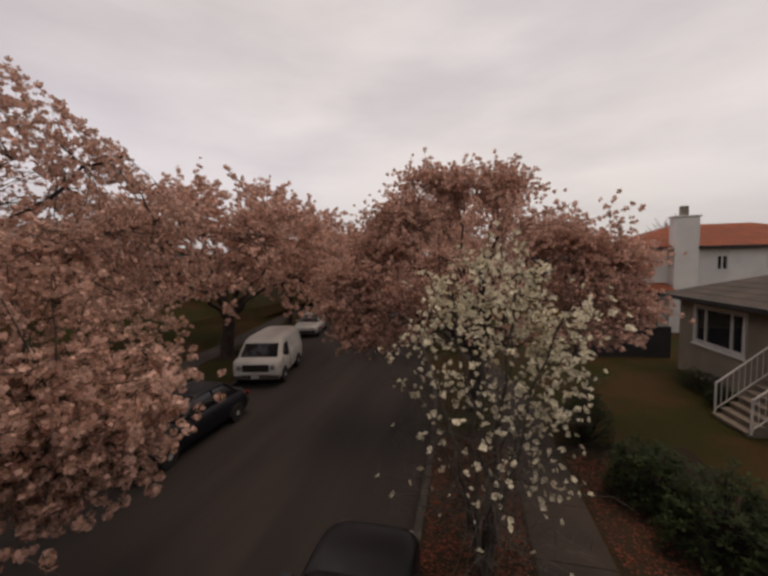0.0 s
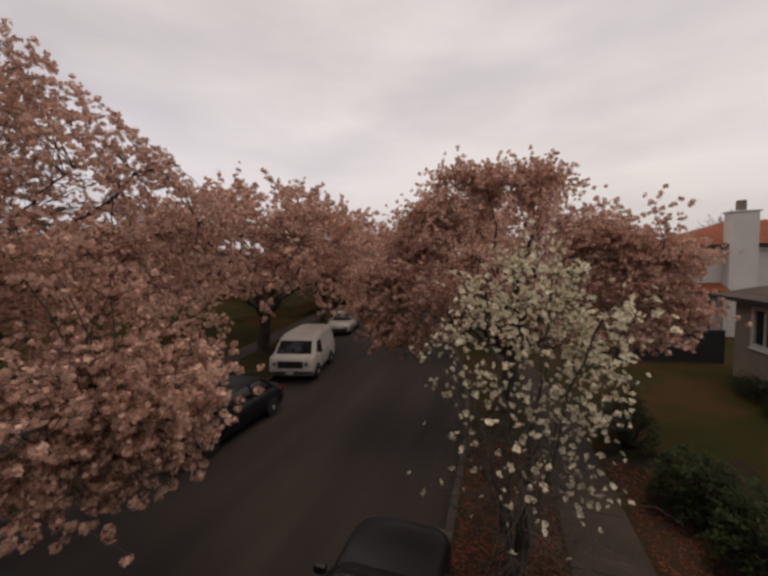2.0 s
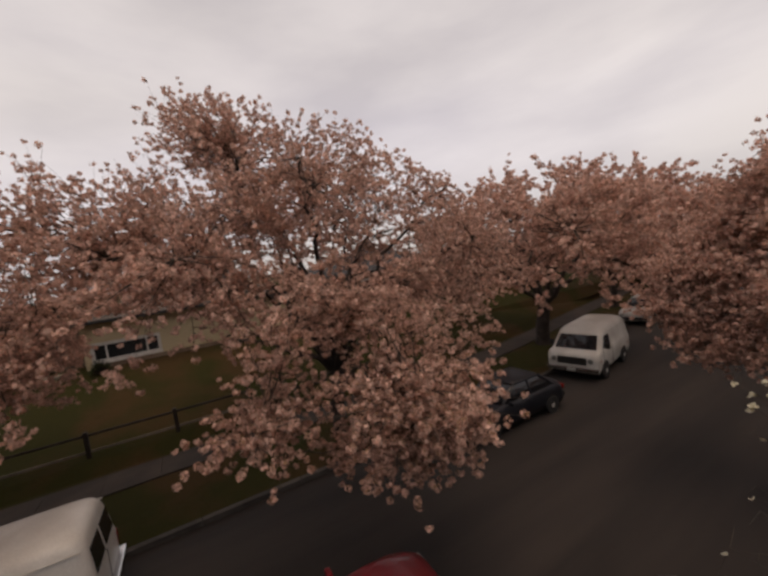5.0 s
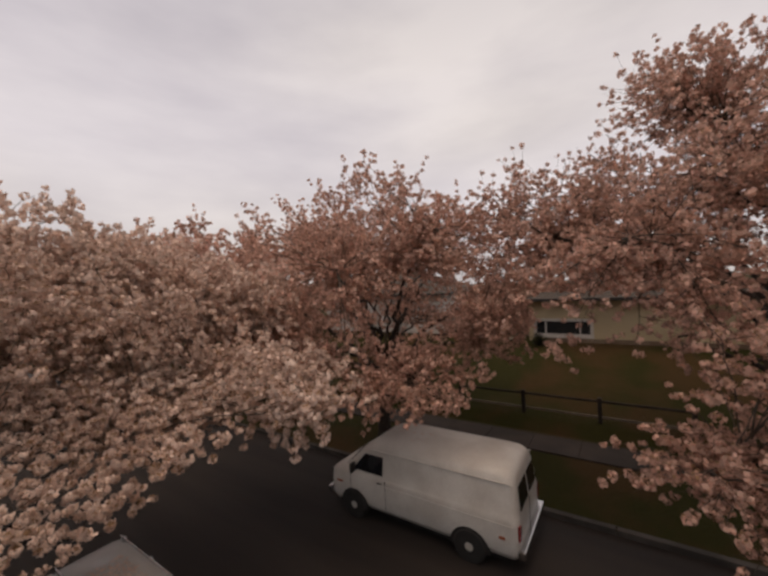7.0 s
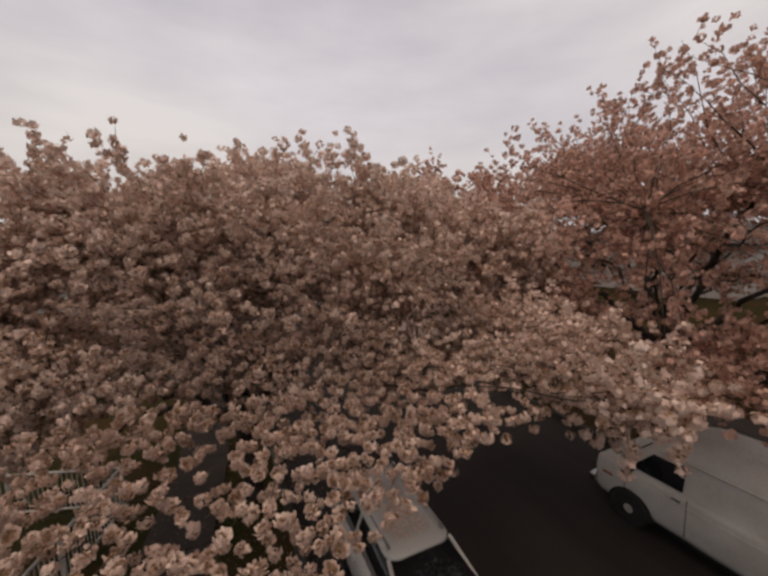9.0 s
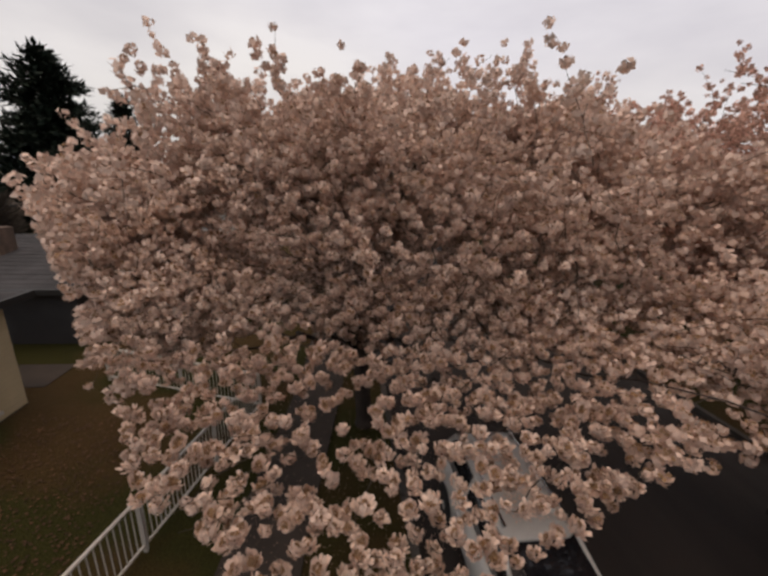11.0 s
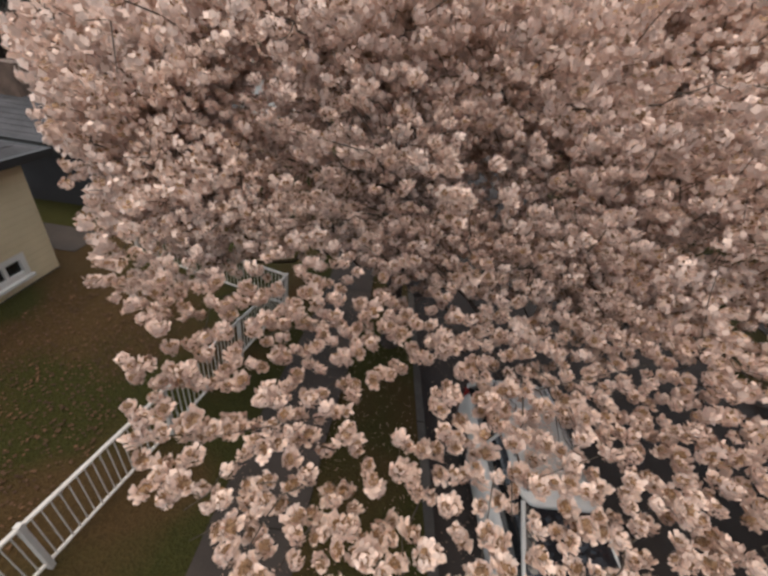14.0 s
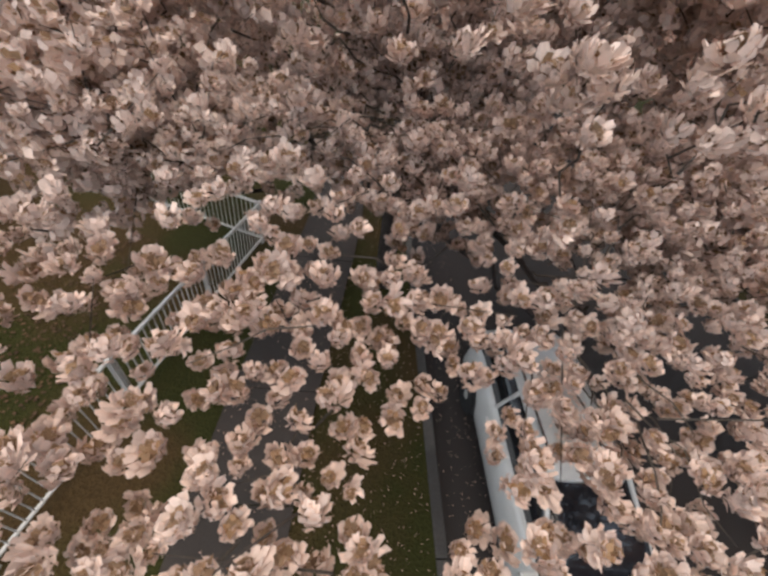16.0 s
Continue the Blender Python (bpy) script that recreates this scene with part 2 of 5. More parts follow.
# ---- blossom trees ----
def tuft(rng, n, radius, size, leaves, ruffle=0.45, top=0.6):
    """A plainer cluster: petal flakes lying over a hanging bowl, open at its bronze top."""
    v, f, m = [], [], []
    for i in range(n):
        az, h = i * 2.4 + rng.uniform(-0.2, 0.2), -0.9 + (0.9 + top) * (i + 0.5) / n
        q = math.sqrt(max(0.0, 1 - h * h))
        d = np.array([np.cos(az) * q, np.sin(az) * q, h])
        t1 = unit(np.cross(d, (0.1, 0.2, 1)) + d * rng.normal(0, ruffle))
        t2 = unit(np.cross(d, t1) + d * rng.normal(0, ruffle))
        c, a, w = d * radius * rng.uniform(0.85, 1.12), size * rng.uniform(0.8, 1.2) / 2, size * rng.uniform(0.8, 1.2) / 2
        b = len(v)
        v += [c - t1 * a - t2 * w * 0.6, c + t1 * a * 0.7 - t2 * w, c + t1 * a + t2 * w * 0.7, c - t1 * a * 0.6 + t2 * w]
        f.append((b, b + 1, b + 2, b + 3))
        m.append(0)
    for i in range(leaves):
        az = i * 2.4 + rng.uniform(-0.5, 0.5)
        out = unit((np.cos(az), np.sin(az), rng.uniform(0.0, 0.5)))
        side = unit(np.cross(out, (0, 0, 1)))
        b, s = len(v), rng.uniform(0.036, 0.05)
        c = np.array([0, 0, radius * 0.35]) + out * 0.004
        v += [c - side * 0.008, c + out * s * 0.55 + side * s * 0.42, c + out * s, c + out * s * 0.55 - side * s * 0.42]
        f.append((b, b + 1, b + 2, b + 3))
        m.append(1)
    return np.array(v), np.array(f), np.array(m)


def bowl(rng, rings, hearts):
    """A hanging cluster: rows of round petals on a deep bowl, open to one side, and a brown heart of young leaves and sepals inside.
    rings: rows of (petals, base radius, base height, rim radius, rim height, width)."""
    v, f, m = [], [], []
    lop = np.array([rng.normal(0, 0.20), rng.normal(0, 0.20), 0.0])
    slit, gape = rng.uniform(0, 6.28), rng.uniform(0.2, 1.1)
    oval = rng.uniform(0.80, 1.25)

    def petal(base, rim, side, d, wd):
        out = rim - base
        belly = base + out * 0.55 + d * rng.uniform(0.003, 0.010) - np.array([0, 0, 0.005])
        lip = rng.normal(0, 0.004, 3)
        b = len(v)
        v.extend([base, belly - side * wd * 0.5, base + out * 0.96 - side * wd * 0.42 + rng.normal(0, 0.003, 3), rim + out * 0.02 + lip,
                  base + out * 0.96 + side * wd * 0.42 + rng.normal(0, 0.003, 3), belly + side * wd * 0.5])
        f.extend([(b, b + 1, b + 2, b + 3), (b, b + 3, b + 4, b + 5)])
        m.extend([0, 0])

    for row, (n, r0, z0, r1, z1, wide) in enumerate(rings):
        turn = rng.uniform(0, 6.28)
        for i in range(n):
            az = turn + i * 2 * np.pi / n + rng.uniform(-0.35, 0.35)
            if row < 2 and abs((az - slit + np.pi) % (2 * np.pi) - np.pi) < gape * 0.5 or rng.random() < 0.06:
                continue
            d = np.array([np.cos(az) * oval, np.sin(az) / oval, 0.0])
            side = unit(np.array([-d[1], d[0], 0.0]))
            base = d * r0 + np.array([0, 0, z0])
            rim = d * r1 * rng.uniform(0.78, 1.20) * (1 + lop @ d) + np.array([0, 0, z1 + rng.uniform(-0.014, 0.014)]) + side * rng.normal(0, 0.008)
            petal(base, rim, side, d, wide * rng.uniform(0.75, 1.2))
    for i in range(hearts // 2):
        az = rng.uniform(0, 6.28)
        d = np.array([np.cos(az), np.sin(az), 0.0])
        c = d * rng.uniform(0.010, 0.030) + np.array([0, 0, -0.022])
        petal(c, c + d * rng.uniform(-0.010, 0.016) + np.array([0, 0, rng.uniform(0.016, 0.034)]), np.array([-d[1], d[0], 0.0]), d, rng.uniform(0.020, 0.034))
    for i in range(hearts):
        az, r = i * 2.4 + rng.uniform(-0.4, 0.4), 0.032 * math.sqrt((i + 0.5) / hearts)
        c = np.array([np.cos(az) * r * oval, np.sin(az) * r / oval, rng.uniform(-0.020, 0.006)])
        a = rng.uniform(0, 6.28)
        p = np.array([np.cos(a), np.sin(a), rng.normal(0, 0.5)])
        q = np.array([-np.sin(a), np.cos(a), rng.normal(0, 0.5)])
        b, k = len(v), rng.uniform(0.013, 0.024)
        v.extend([c - p * k, c - q * k * 0.7, c + p * k, c + q * k * 0.7])
        f.append((b, b + 1, b + 2, b + 3))
        m.append(1)
    return np.array(v), np.array(f), np.array(m)


FULL = ((12, 0.030, -0.022, 0.050, 0.016, 0.034), (13, 0.030, -0.044, 0.062, -0.008, 0.036), (11, 0.022, -0.062, 0.056, -0.038, 0.036), (7, 0.008, -0.072, 0.034, -0.070, 0.034))
_r = np.random.default_rng(5)
FINE = [bowl(_r, FULL, 14) for _ in range(20)]
MIDDLE = [tuft(_r, 14, 0.052, 0.050, 3, 0.35, 0.25) for _ in range(12)]
NEARISH = [tuft(_r, 11, 0.050, 0.050, 2, 0.4, 0.35) for _ in range(12)]
COARSE = [tuft(_r, 7, 0.044, 0.057, 0) for _ in range(10)] + [tuft(_r, 7, 0.044, 0.057, 1) for _ in range(6)]
FAR_OFF = [tuft(_r, 6, 0.062, 0.090, 0) for _ in range(12)]


def bow(a, b, lift, n, rng, wobble=0.05):
    """A bent line from a to b that sets out along lift."""
    a, b, lift = np.asarray(a, float), np.asarray(b, float), np.asarray(lift, float)
    s = np.linspace(0, 1, n)[:, None]
    mid = a + lift
    line = (1 - s) ** 2 * a + 2 * s * (1 - s) * mid + s**2 * b
    return line + rng.normal(0, wobble, (n, 3)) * np.sin(s * np.pi)


def crown_points(rng, n, radius, height, low, lumps):
    """Places spread through a lumpy dome, thickest towards its outside."""
    az = rng.uniform(0, 2 * np.pi, n)
    el = np.arcsin(rng.uniform(-0.75, 1.0, n))
    r = rng.uniform(0.30, 1.0, n) ** 0.5
    wave = 1 + lumps * (np.sin(3 * az + rng.uniform(0, 6)) * 0.5 + np.sin(5 * az + 4 * el + rng.uniform(0, 6)) * 0.5)
    mid = low + (height - low) * 0.42
    z = np.where(el > 0, np.sin(el) * (height - mid), np.sin(el) * (mid - low) / 0.75)
    flat = np.cos(np.where(el > 0, el, el * 0.6))
    return np.stack([np.cos(az) * flat * radius * r * wave, np.sin(az) * flat * radius * r * wave, mid + z * r * wave], 1)


def skeleton_of(rng, height, fork, radius, low, limbs, count, lobes, twig_len, twigs, sprigs, lumps, girth, gap, chance=None, droop=0.0, slight=0.06, bough_most=3.2):
    """Trunk, limbs, boughs and twigs of a spreading cherry at the origin, and where its clusters sit."""
    wood, fine, seats = [], [], []
    lean = np.array([rng.uniform(-0.2, 0.2), rng.uniform(-0.2, 0.2), fork])
    wood.append((bow((0, 0, -0.05), lean, (0, 0, fork * 0.5), 7, rng, 0.02), np.interp(np.arange(7), [0, 1, 6], [0.31, 0.24, 0.20]) * girth))
    ends = []
    for i in range(limbs):
        az = i * 2 * np.pi / limbs + rng.uniform(-0.3, 0.3)
        reach = radius * rng.uniform(0.66, 0.9)
        top = fork + (height - fork) * (0.30 + 0.40 * (i % 3) / 2 + rng.uniform(-0.06, 0.06))
        ends.append((reach * np.cos(az), reach * np.sin(az), top - droop * max(0.0, math.sin(az))))
    for i in range(max(3, limbs // 2)):
        az = i * 2.4 + rng.uniform(-0.4, 0.4)
        ends.append((radius * 0.40 * np.cos(az), radius * 0.40 * np.sin(az), height * rng.uniform(0.66, 0.78)))
    goals = [crown_points(rng, count, radius, height, low, lumps)]
    for c, size, n in lobes:
        p = unit(rng.normal(0, 1, (n, 3))) * rng.uniform(0.1, 1, (n, 1)) ** 0.45
        goals.append(np.array(c) + p * np.array(size))
        if size[2] > 0.2:
            ends.append(tuple(np.array(c) - np.array([0, 0, size[2] * 0.3])))
    goals = np.concatenate(goals)
    spots = []
    for e in ends:
        e = np.asarray(e, float)
        out = np.array([e[0], e[1], 0.0])
        line = bow(lean, e, out * 0.35 + np.array([0, 0, max(0.3, (e[2] - fork) * 0.8)]), 16, rng, 0.10)
        wood.append((line, np.linspace(0.105 if len(wood) <= limbs else slight, 0.010, 16) * girth))
        spots.append(line[3:])
    spots = np.concatenate(spots)
    odds = np.ones(len(goals)) if chance is None else np.sqrt(chance(goals))
    goals, odds = goals[(pick := rng.random(len(goals)) < odds)], odds[pick]
    for g, odd in zip(goals, odds):
        d = np.linalg.norm(spots - g, axis=1)
        k = np.argsort(d)[rng.integers(0, 4)]
        p = spots[k]
        ln = np.linalg.norm(g - p)
        if ln > bough_most:
            p = g + (p - g) * (bough_most / ln)
            ln = bough_most
        bough = bow(p, g, (g - p) * 0.45 + np.array([0, 0, 0.12 * ln]), 6, rng, 0.04)
        fine.append((bough, np.linspace(0.006 + 0.004 * ln, 0.003, 6) * girth, 4))
        out = unit(np.array([g[0], g[1], 0.3]))
        for _ in range(twigs):
            if rng.random() > odd:
                continue
            k = rng.uniform(max(0.0, 1 - 1.1 / max(ln, 0.3)), 1.0) * 4.999
            i0 = int(k)
            a = bough[i0] + (bough[i0 + 1] - bough[i0]) * (k - i0)
            bd = unit(bough[i0 + 1] - bough[i0])
            rnd = rng.normal(0, 1, 3) * np.array([1, 1, 0.45])
            high = g[2] > height * 0.72
            up = rng.uniform(0.6, 1.6) if high and rng.random() < sprigs else rng.uniform(-0.4, 0.3)
            tl = twig_len * rng.uniform(0.5, 1.3) * ((1.7 if sprigs > 0.5 else 1.35) if up > 0.6 else 1.0)
            te = a + unit(bd * 0.5 + unit(rnd) * 0.9 + out * 0.25 + np.array([0, 0, up])) * tl
            fine.append((np.stack([a, te]), (0.006, 0.002), 3))
            n = max(2, int(tl / (gap if up < 0.6 or sprigs < 0.5 else gap * 1.7)))
            s = (np.arange(n) + rng.uniform(0, 0.8, n) + 0.3)[:, None] / n
            seats.append(a + (te - a) * np.minimum(s, 1.02) + rng.normal(0, 0.028, (n, 3)))
    return wood, fine, np.concatenate(seats)


def blossom_tree(label, at, seed, height, fork, radius, low, limbs, count, kinds, lobes=(), twig_len=0.55, twigs=6, sprigs=0.35,
                 lumps=0.12, keep=None, size=1.0, girth=1.0, gap=0.125, thin=None, bare=0, petals=None, layer=None, droop=0.0, slight=0.06, bough_most=3.2, group="street cherry trees"):
    """kinds: rows of (cluster shapes, test of the places that take them, size)."""
    rng = np.random.default_rng(seed)
    origin = np.array(at)
    lobes = [(np.array(c) - origin, s, n) for c, s, n in lobes]
    wood, fine, seats = skeleton_of(rng, height, fork, radius, low, limbs, count, lobes, twig_len, twigs, sprigs, lumps, girth, gap, thin and (lambda p: thin(p + origin)), droop, slight, bough_most)
    tree = thing("cherry_tree", label, "tree", pose(*at), group)
    if keep is not None:
        fine = [row for row in fine if keep(row[0] + origin).all()]
        seats = seats[keep(seats + origin)]
        wood = wood[:1] + [(line[:i], r[:i]) for line, r in wood[1:] if (i := int(np.argmin(np.r_[keep(line + origin), False]))) > 2]
    if layer is not None:
        seats = seats[layer(seats + origin)]
        seats = seats[rng.permutation(len(seats))]
        seen, held, loose, taken = set(), [], in_skirt(seats + origin), {}
        for i, p in enumerate(seats):
            if loose[i]:
                # single clusters hang side by side, each clear of the next
                c = tuple(np.floor(p[:2] / 0.11).astype(int))
                near = [q for a in (-1, 0, 1) for b in (-1, 0, 1) for q in taken.get((c[0] + a, c[1] + b), ())]
                if all((p[0] - q[0]) ** 2 + (p[1] - q[1]) ** 2 > 0.070**2 for q in near):
                    taken.setdefault(c, []).append(p)
                    held.append(i)
            elif (cell := tuple(np.floor(p / 0.085).astype(int))) not in seen:
                seen.add(cell)
                held.append(i)
        seats = seats[held]
        fine = [row for i, row in enumerate(fine) if i % 14 == 0 or not in_skirt(row[0].mean(0, keepdims=True) + origin)[0]]
    v, f = tubes(wood[:1], 12)
    link_mesh("trunk", v, f, BARK, tree, smooth=True)
    for row in wood[1:]:
        v, f = tubes([row], 7)
        link_mesh("limb", v, f, BARK, tree, smooth=True)
    if bare:
        fine = [row for i, row in enumerate(fine) if row[2] == 4 or i % bare == 0]
    a = [tubes([row[:2] for row in fine if row[2] == k], k) for k in (4, 3)]
    tagged(link_mesh("twig_spray", np.concatenate([a[0][0], a[1][0]]), a[0][1] + [tuple(i + len(a[0][0]) for i in face) for face in a[1][1]], TWIG, tree), kind="stuff")
    for shapes, test, much in kinds:
        sel = seats[test(seats + origin)]
        if len(sel):
            v, f, mi = scatter(shapes, sel, random_turns(rng, len(sel), 0.40), rng.uniform(0.75, 1.2, len(sel)) * size * much, rng)
            quads_mesh("blossom", v, f, mi, [petals or PETAL, BRONZE], tree, kind="stuff")
    return tree


def everywhere(p):
    return np.ones(len(p), bool)


# ---- ground ----
PROFILE = [(-2500, 3.0), (-60, 3.0), (-17.5, 2.4), (-9.4, 0.50), (-8.85, 0.20), (-4.36, 0.13), (-4.35, -0.08), (4.35, -0.08), (4.36, 0.13), (7.7, 0.18), (13, 0.42), (60, 0.5), (2500, 0.5)]


def ground_z(x):
    return float(np.interp(x, [p[0] for p in PROFILE], [p[1] for p in PROFILE]))


def bend(y):
    """How far the street swings to the left up the hill."""
    return -0.0125 * min(max(y - 12.0, 0.0), 8.0) ** 2 - 0.2 * max(y - 20.0, 0.0)


def walk_shift(y):
    """How far the near pavement swings towards the kerb."""
    return float(np.interp(y, [-12, -8.7, -4, -1.5, 2], [-0.95, -0.85, -0.25, -0.1, 0.0]) + bend(y))


def strip_sheet(name, xs, ys, zf, material, swing=True):
    v = [(x + (bend(y) if swing and abs(x) < 10 else 0.0), y, zf(x)) for y in ys for x in xs]
    n = len(xs)
    f = [(j * n + i, j * n + i + 1, (j + 1) * n + i + 1, (j + 1) * n + i) for j in range(len(ys) - 1) for i in range(n - 1)]
    return link_mesh(name, v, f, material)


YS = [-2500, -200, -60, -30, -15, 0, 12, 14, 16, 18, 20, 30, 59, 60, 200, 2500]
tagged(strip_sheet("ground", sorted([p[0] for p in PROFILE] + [-13, -7, -5.6, 5.5, 10, 20, -30]), YS, ground_z, GRASS),
       "patchy dark green and brown grass over earth", "ground", kind="structure")
tagged(strip_sheet("road", [-4.2, -2, 0, 2, 4.2], [-300, -60, -30, -15, 0, 12, 14, 16, 18, 20, 30, 60, 300], lambda x: 0.03 * (1 - (x / 4.2) ** 2), ASPHALT),
       "dark damp asphalt street with darker streaks", "road", kind="structure")
for side in (-1, 1):
    kerb = thing("kerb", "weathered grey concrete kerb along the street", "kerb", kind="structure")
    for i in range(40):
        y = -40 + i * 2.5
        lo, hi = min(side * 4.2, side * 4.36), max(side * 4.2, side * 4.36)
        bm = boxes((lo, hi, y, y + 2.485, -0.1, 0.135), bevel=0.018)
        for vert in bm.verts:
            vert.co.x += bend(vert.co.y)
        part("kerb_stone", bm, KERB, kerb)


# near pavement of cast slabs
near_walk = thing("pavement", "grey concrete slab pavement with dark joints", "pavement", kind="structure")
far_walk = thing("pavement", "grey concrete slab pavement on the rising far side", "pavement", kind="structure")
for i in range(44):
    y = -24 + i * 1.5
    bm = bmesh.new()
    a, b = walk_shift(y + 0.008), walk_shift(y + 1.492)
    lift = random.uniform(0, 0.006)
    lo = [bm.verts.new((x, yy, 0.05)) for x, yy in ((6.27 + a, y + 0.008), (7.5 + a, y + 0.008), (7.5 + b, y + 1.492), (6.27 + b, y + 1.492))]
    hi = [bm.verts.new((v.co.x, v.co.y, 0.185 + lift)) for v in lo]
    bm.faces.new(lo), bm.faces.new(hi)
    for k in range(4):
        bm.faces.new((lo[k], lo[(k + 1) % 4], hi[(k + 1) % 4], hi[k]))
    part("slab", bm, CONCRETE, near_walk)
    bm = boxes((-8.6, -7.25, y + 0.008, y + 1.492, 0.05, 0.215 + lift))
    for vert in bm.verts:
        vert.co.x += bend(vert.co.y)
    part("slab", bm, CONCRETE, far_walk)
# side path
p = strip_sheet("path", [12.9, 18.0, 24.0], [-9.8, -8.6], lambda x: ground_z(x) + 0.02, CONCRETE)
tagged(p, "narrow concrete path beside the cream house", "path", kind="structure")
bed = strip_sheet("earth_bed", [7.55, 8.2, 9.2, 10.6], [4.0, 8.0, 13.2], lambda x: ground_z(x) + 0.012, EARTH)
tagged(bed, "bare dark earth bed under the shrubs", "flower bed", kind="structure")
strip = strip_sheet("earth_strip", [4.38, 5.3, 6.25], [4.5, 8.0, 13.5], lambda x: ground_z(x) + 0.010, EARTH)
tagged(strip, "bare earth strip strewn with reddish leaves", "earth", kind="structure")
# ---- vehicles ----
def ring_loft(bm, levels, n=7):
    """A closed body from level rings of (z, front y, back y, half width, corner radius)."""
    rings = []
    for z, y0, y1, w, r in levels:
        pts = []
        for cx, cy, a0 in ((w - r, y1 - r, 0), (-w + r, y1 - r, 90), (-w + r, y0 + r, 180), (w - r, y0 + r, 270)):
            for k in range(n):
                a = radians(a0 + 90 * k / (n - 1))
                pts.append((cx + r * math.cos(a), cy + r * math.sin(a), z))
        rings.append([bm.verts.new(p) for p in pts])
    for one, two in zip(rings, rings[1:]):
        for i in range(len(one)):
            j = (i + 1) % len(one)
            bm.faces.new((one[i], one[j], two[j], two[i]))
    bm.faces.new(rings[0][::-1])
    bm.faces.new(rings[-1])
    return bm


def lathe(profile, sides=20):
    """Turned about the x axis from (x, radius) pairs."""
    bm = bmesh.new()
    rings = [[bm.verts.new((x, r * math.cos(2 * math.pi * k / sides), r * math.sin(2 * math.pi * k / sides))) for k in range(sides)] for x, r in profile]
    for one, two in zip(rings, rings[1:]):
        for i in range(sides):
            j = (i + 1) % sides
            bm.faces.new((one[i], one[j], two[j], two[i]))
    bm.faces.new(rings[0])
    bm.faces.new(rings[-1])
    return bm


RUBBER = paint("tyre_rubber", (0.018, 0.018, 0.018), 0.8, vary=0.1, scale=8, fine=60, bump=0.2)
STEEL = plain("dull_wheel_steel", (0.50, 0.49, 0.46), 0.5, 0.2)
CHROME = plain("chrome", (0.6, 0.6, 0.6), 0.2, 1.0)
CAR_GLASS = glass("car_glass", (0.012, 0.013, 0.016), 0.05)
DARK_TRIM = plain("black_trim", (0.015, 0.015, 0.015), 0.6)
LAMP_CLEAR = plain("headlamp_lens", (0.22, 0.22, 0.21), 0.15)
LAMP_RED = plain("tail_lamp_lens", (0.20, 0.015, 0.012), 0.25)
LAMP_AMBER = plain("marker_lamp_lens", (0.30, 0.07, 0.01), 0.3)
PLATE = plain("number_plate", (0.45, 0.45, 0.42), 0.5)


def wheel(parent, x, y, r, width, out):
    """out: +1 or -1, the side on which the wheel's face looks."""
    tyre = part("wheel", lathe([(-width / 2, r * 0.62), (-width / 2, r * 0.92), (-width * 0.36, r), (width * 0.36, r), (width / 2, r * 0.92), (width / 2, r * 0.62)]), RUBBER, parent, smooth=False)
    tyre.matrix_basis = pose(x, y, r)
    s = out * width
    part("rim", lathe([(s * 0.30, r * 0.62), (s * 0.48, r * 0.63), (s * 0.40, r * 0.52), (s * 0.42, r * 0.30), (s * 0.52, r * 0.24), (s * 0.53, 0.02)], 18), STEEL, tyre)
    return tyre


def pane(name, parent, corners, thick, material, label=""):
    """A flat four-cornered plate with thickness along its normal."""
    bm = bmesh.new()
    c = [Vector(p) for p in corners]
    nrm = (c[1] - c[0]).cross(c[3] - c[0]).normalized() * thick
    a, b = [bm.verts.new(p) for p in c], [bm.verts.new(p + nrm) for p in c]
    bm.faces.new(a), bm.faces.new(b)
    for i in range(4):
        bm.faces.new((a[i], a[(i + 1) % 4], b[(i + 1) % 4], b[i]))
    return part(name, bm, material, parent, label)


def arch(parent, x, y, r, out):
    """A dark wheel well just proud of the body side."""
    bm = bmesh.new()
    prism(bm, [(y + r * math.cos(radians(a)), 0.30 + r * math.sin(radians(a))) for a in range(0, 181, 15)], "x", x - 0.10 * out, x + 0.006 * out)
    return part("wheel_arch", bm, DARK_TRIM, parent)


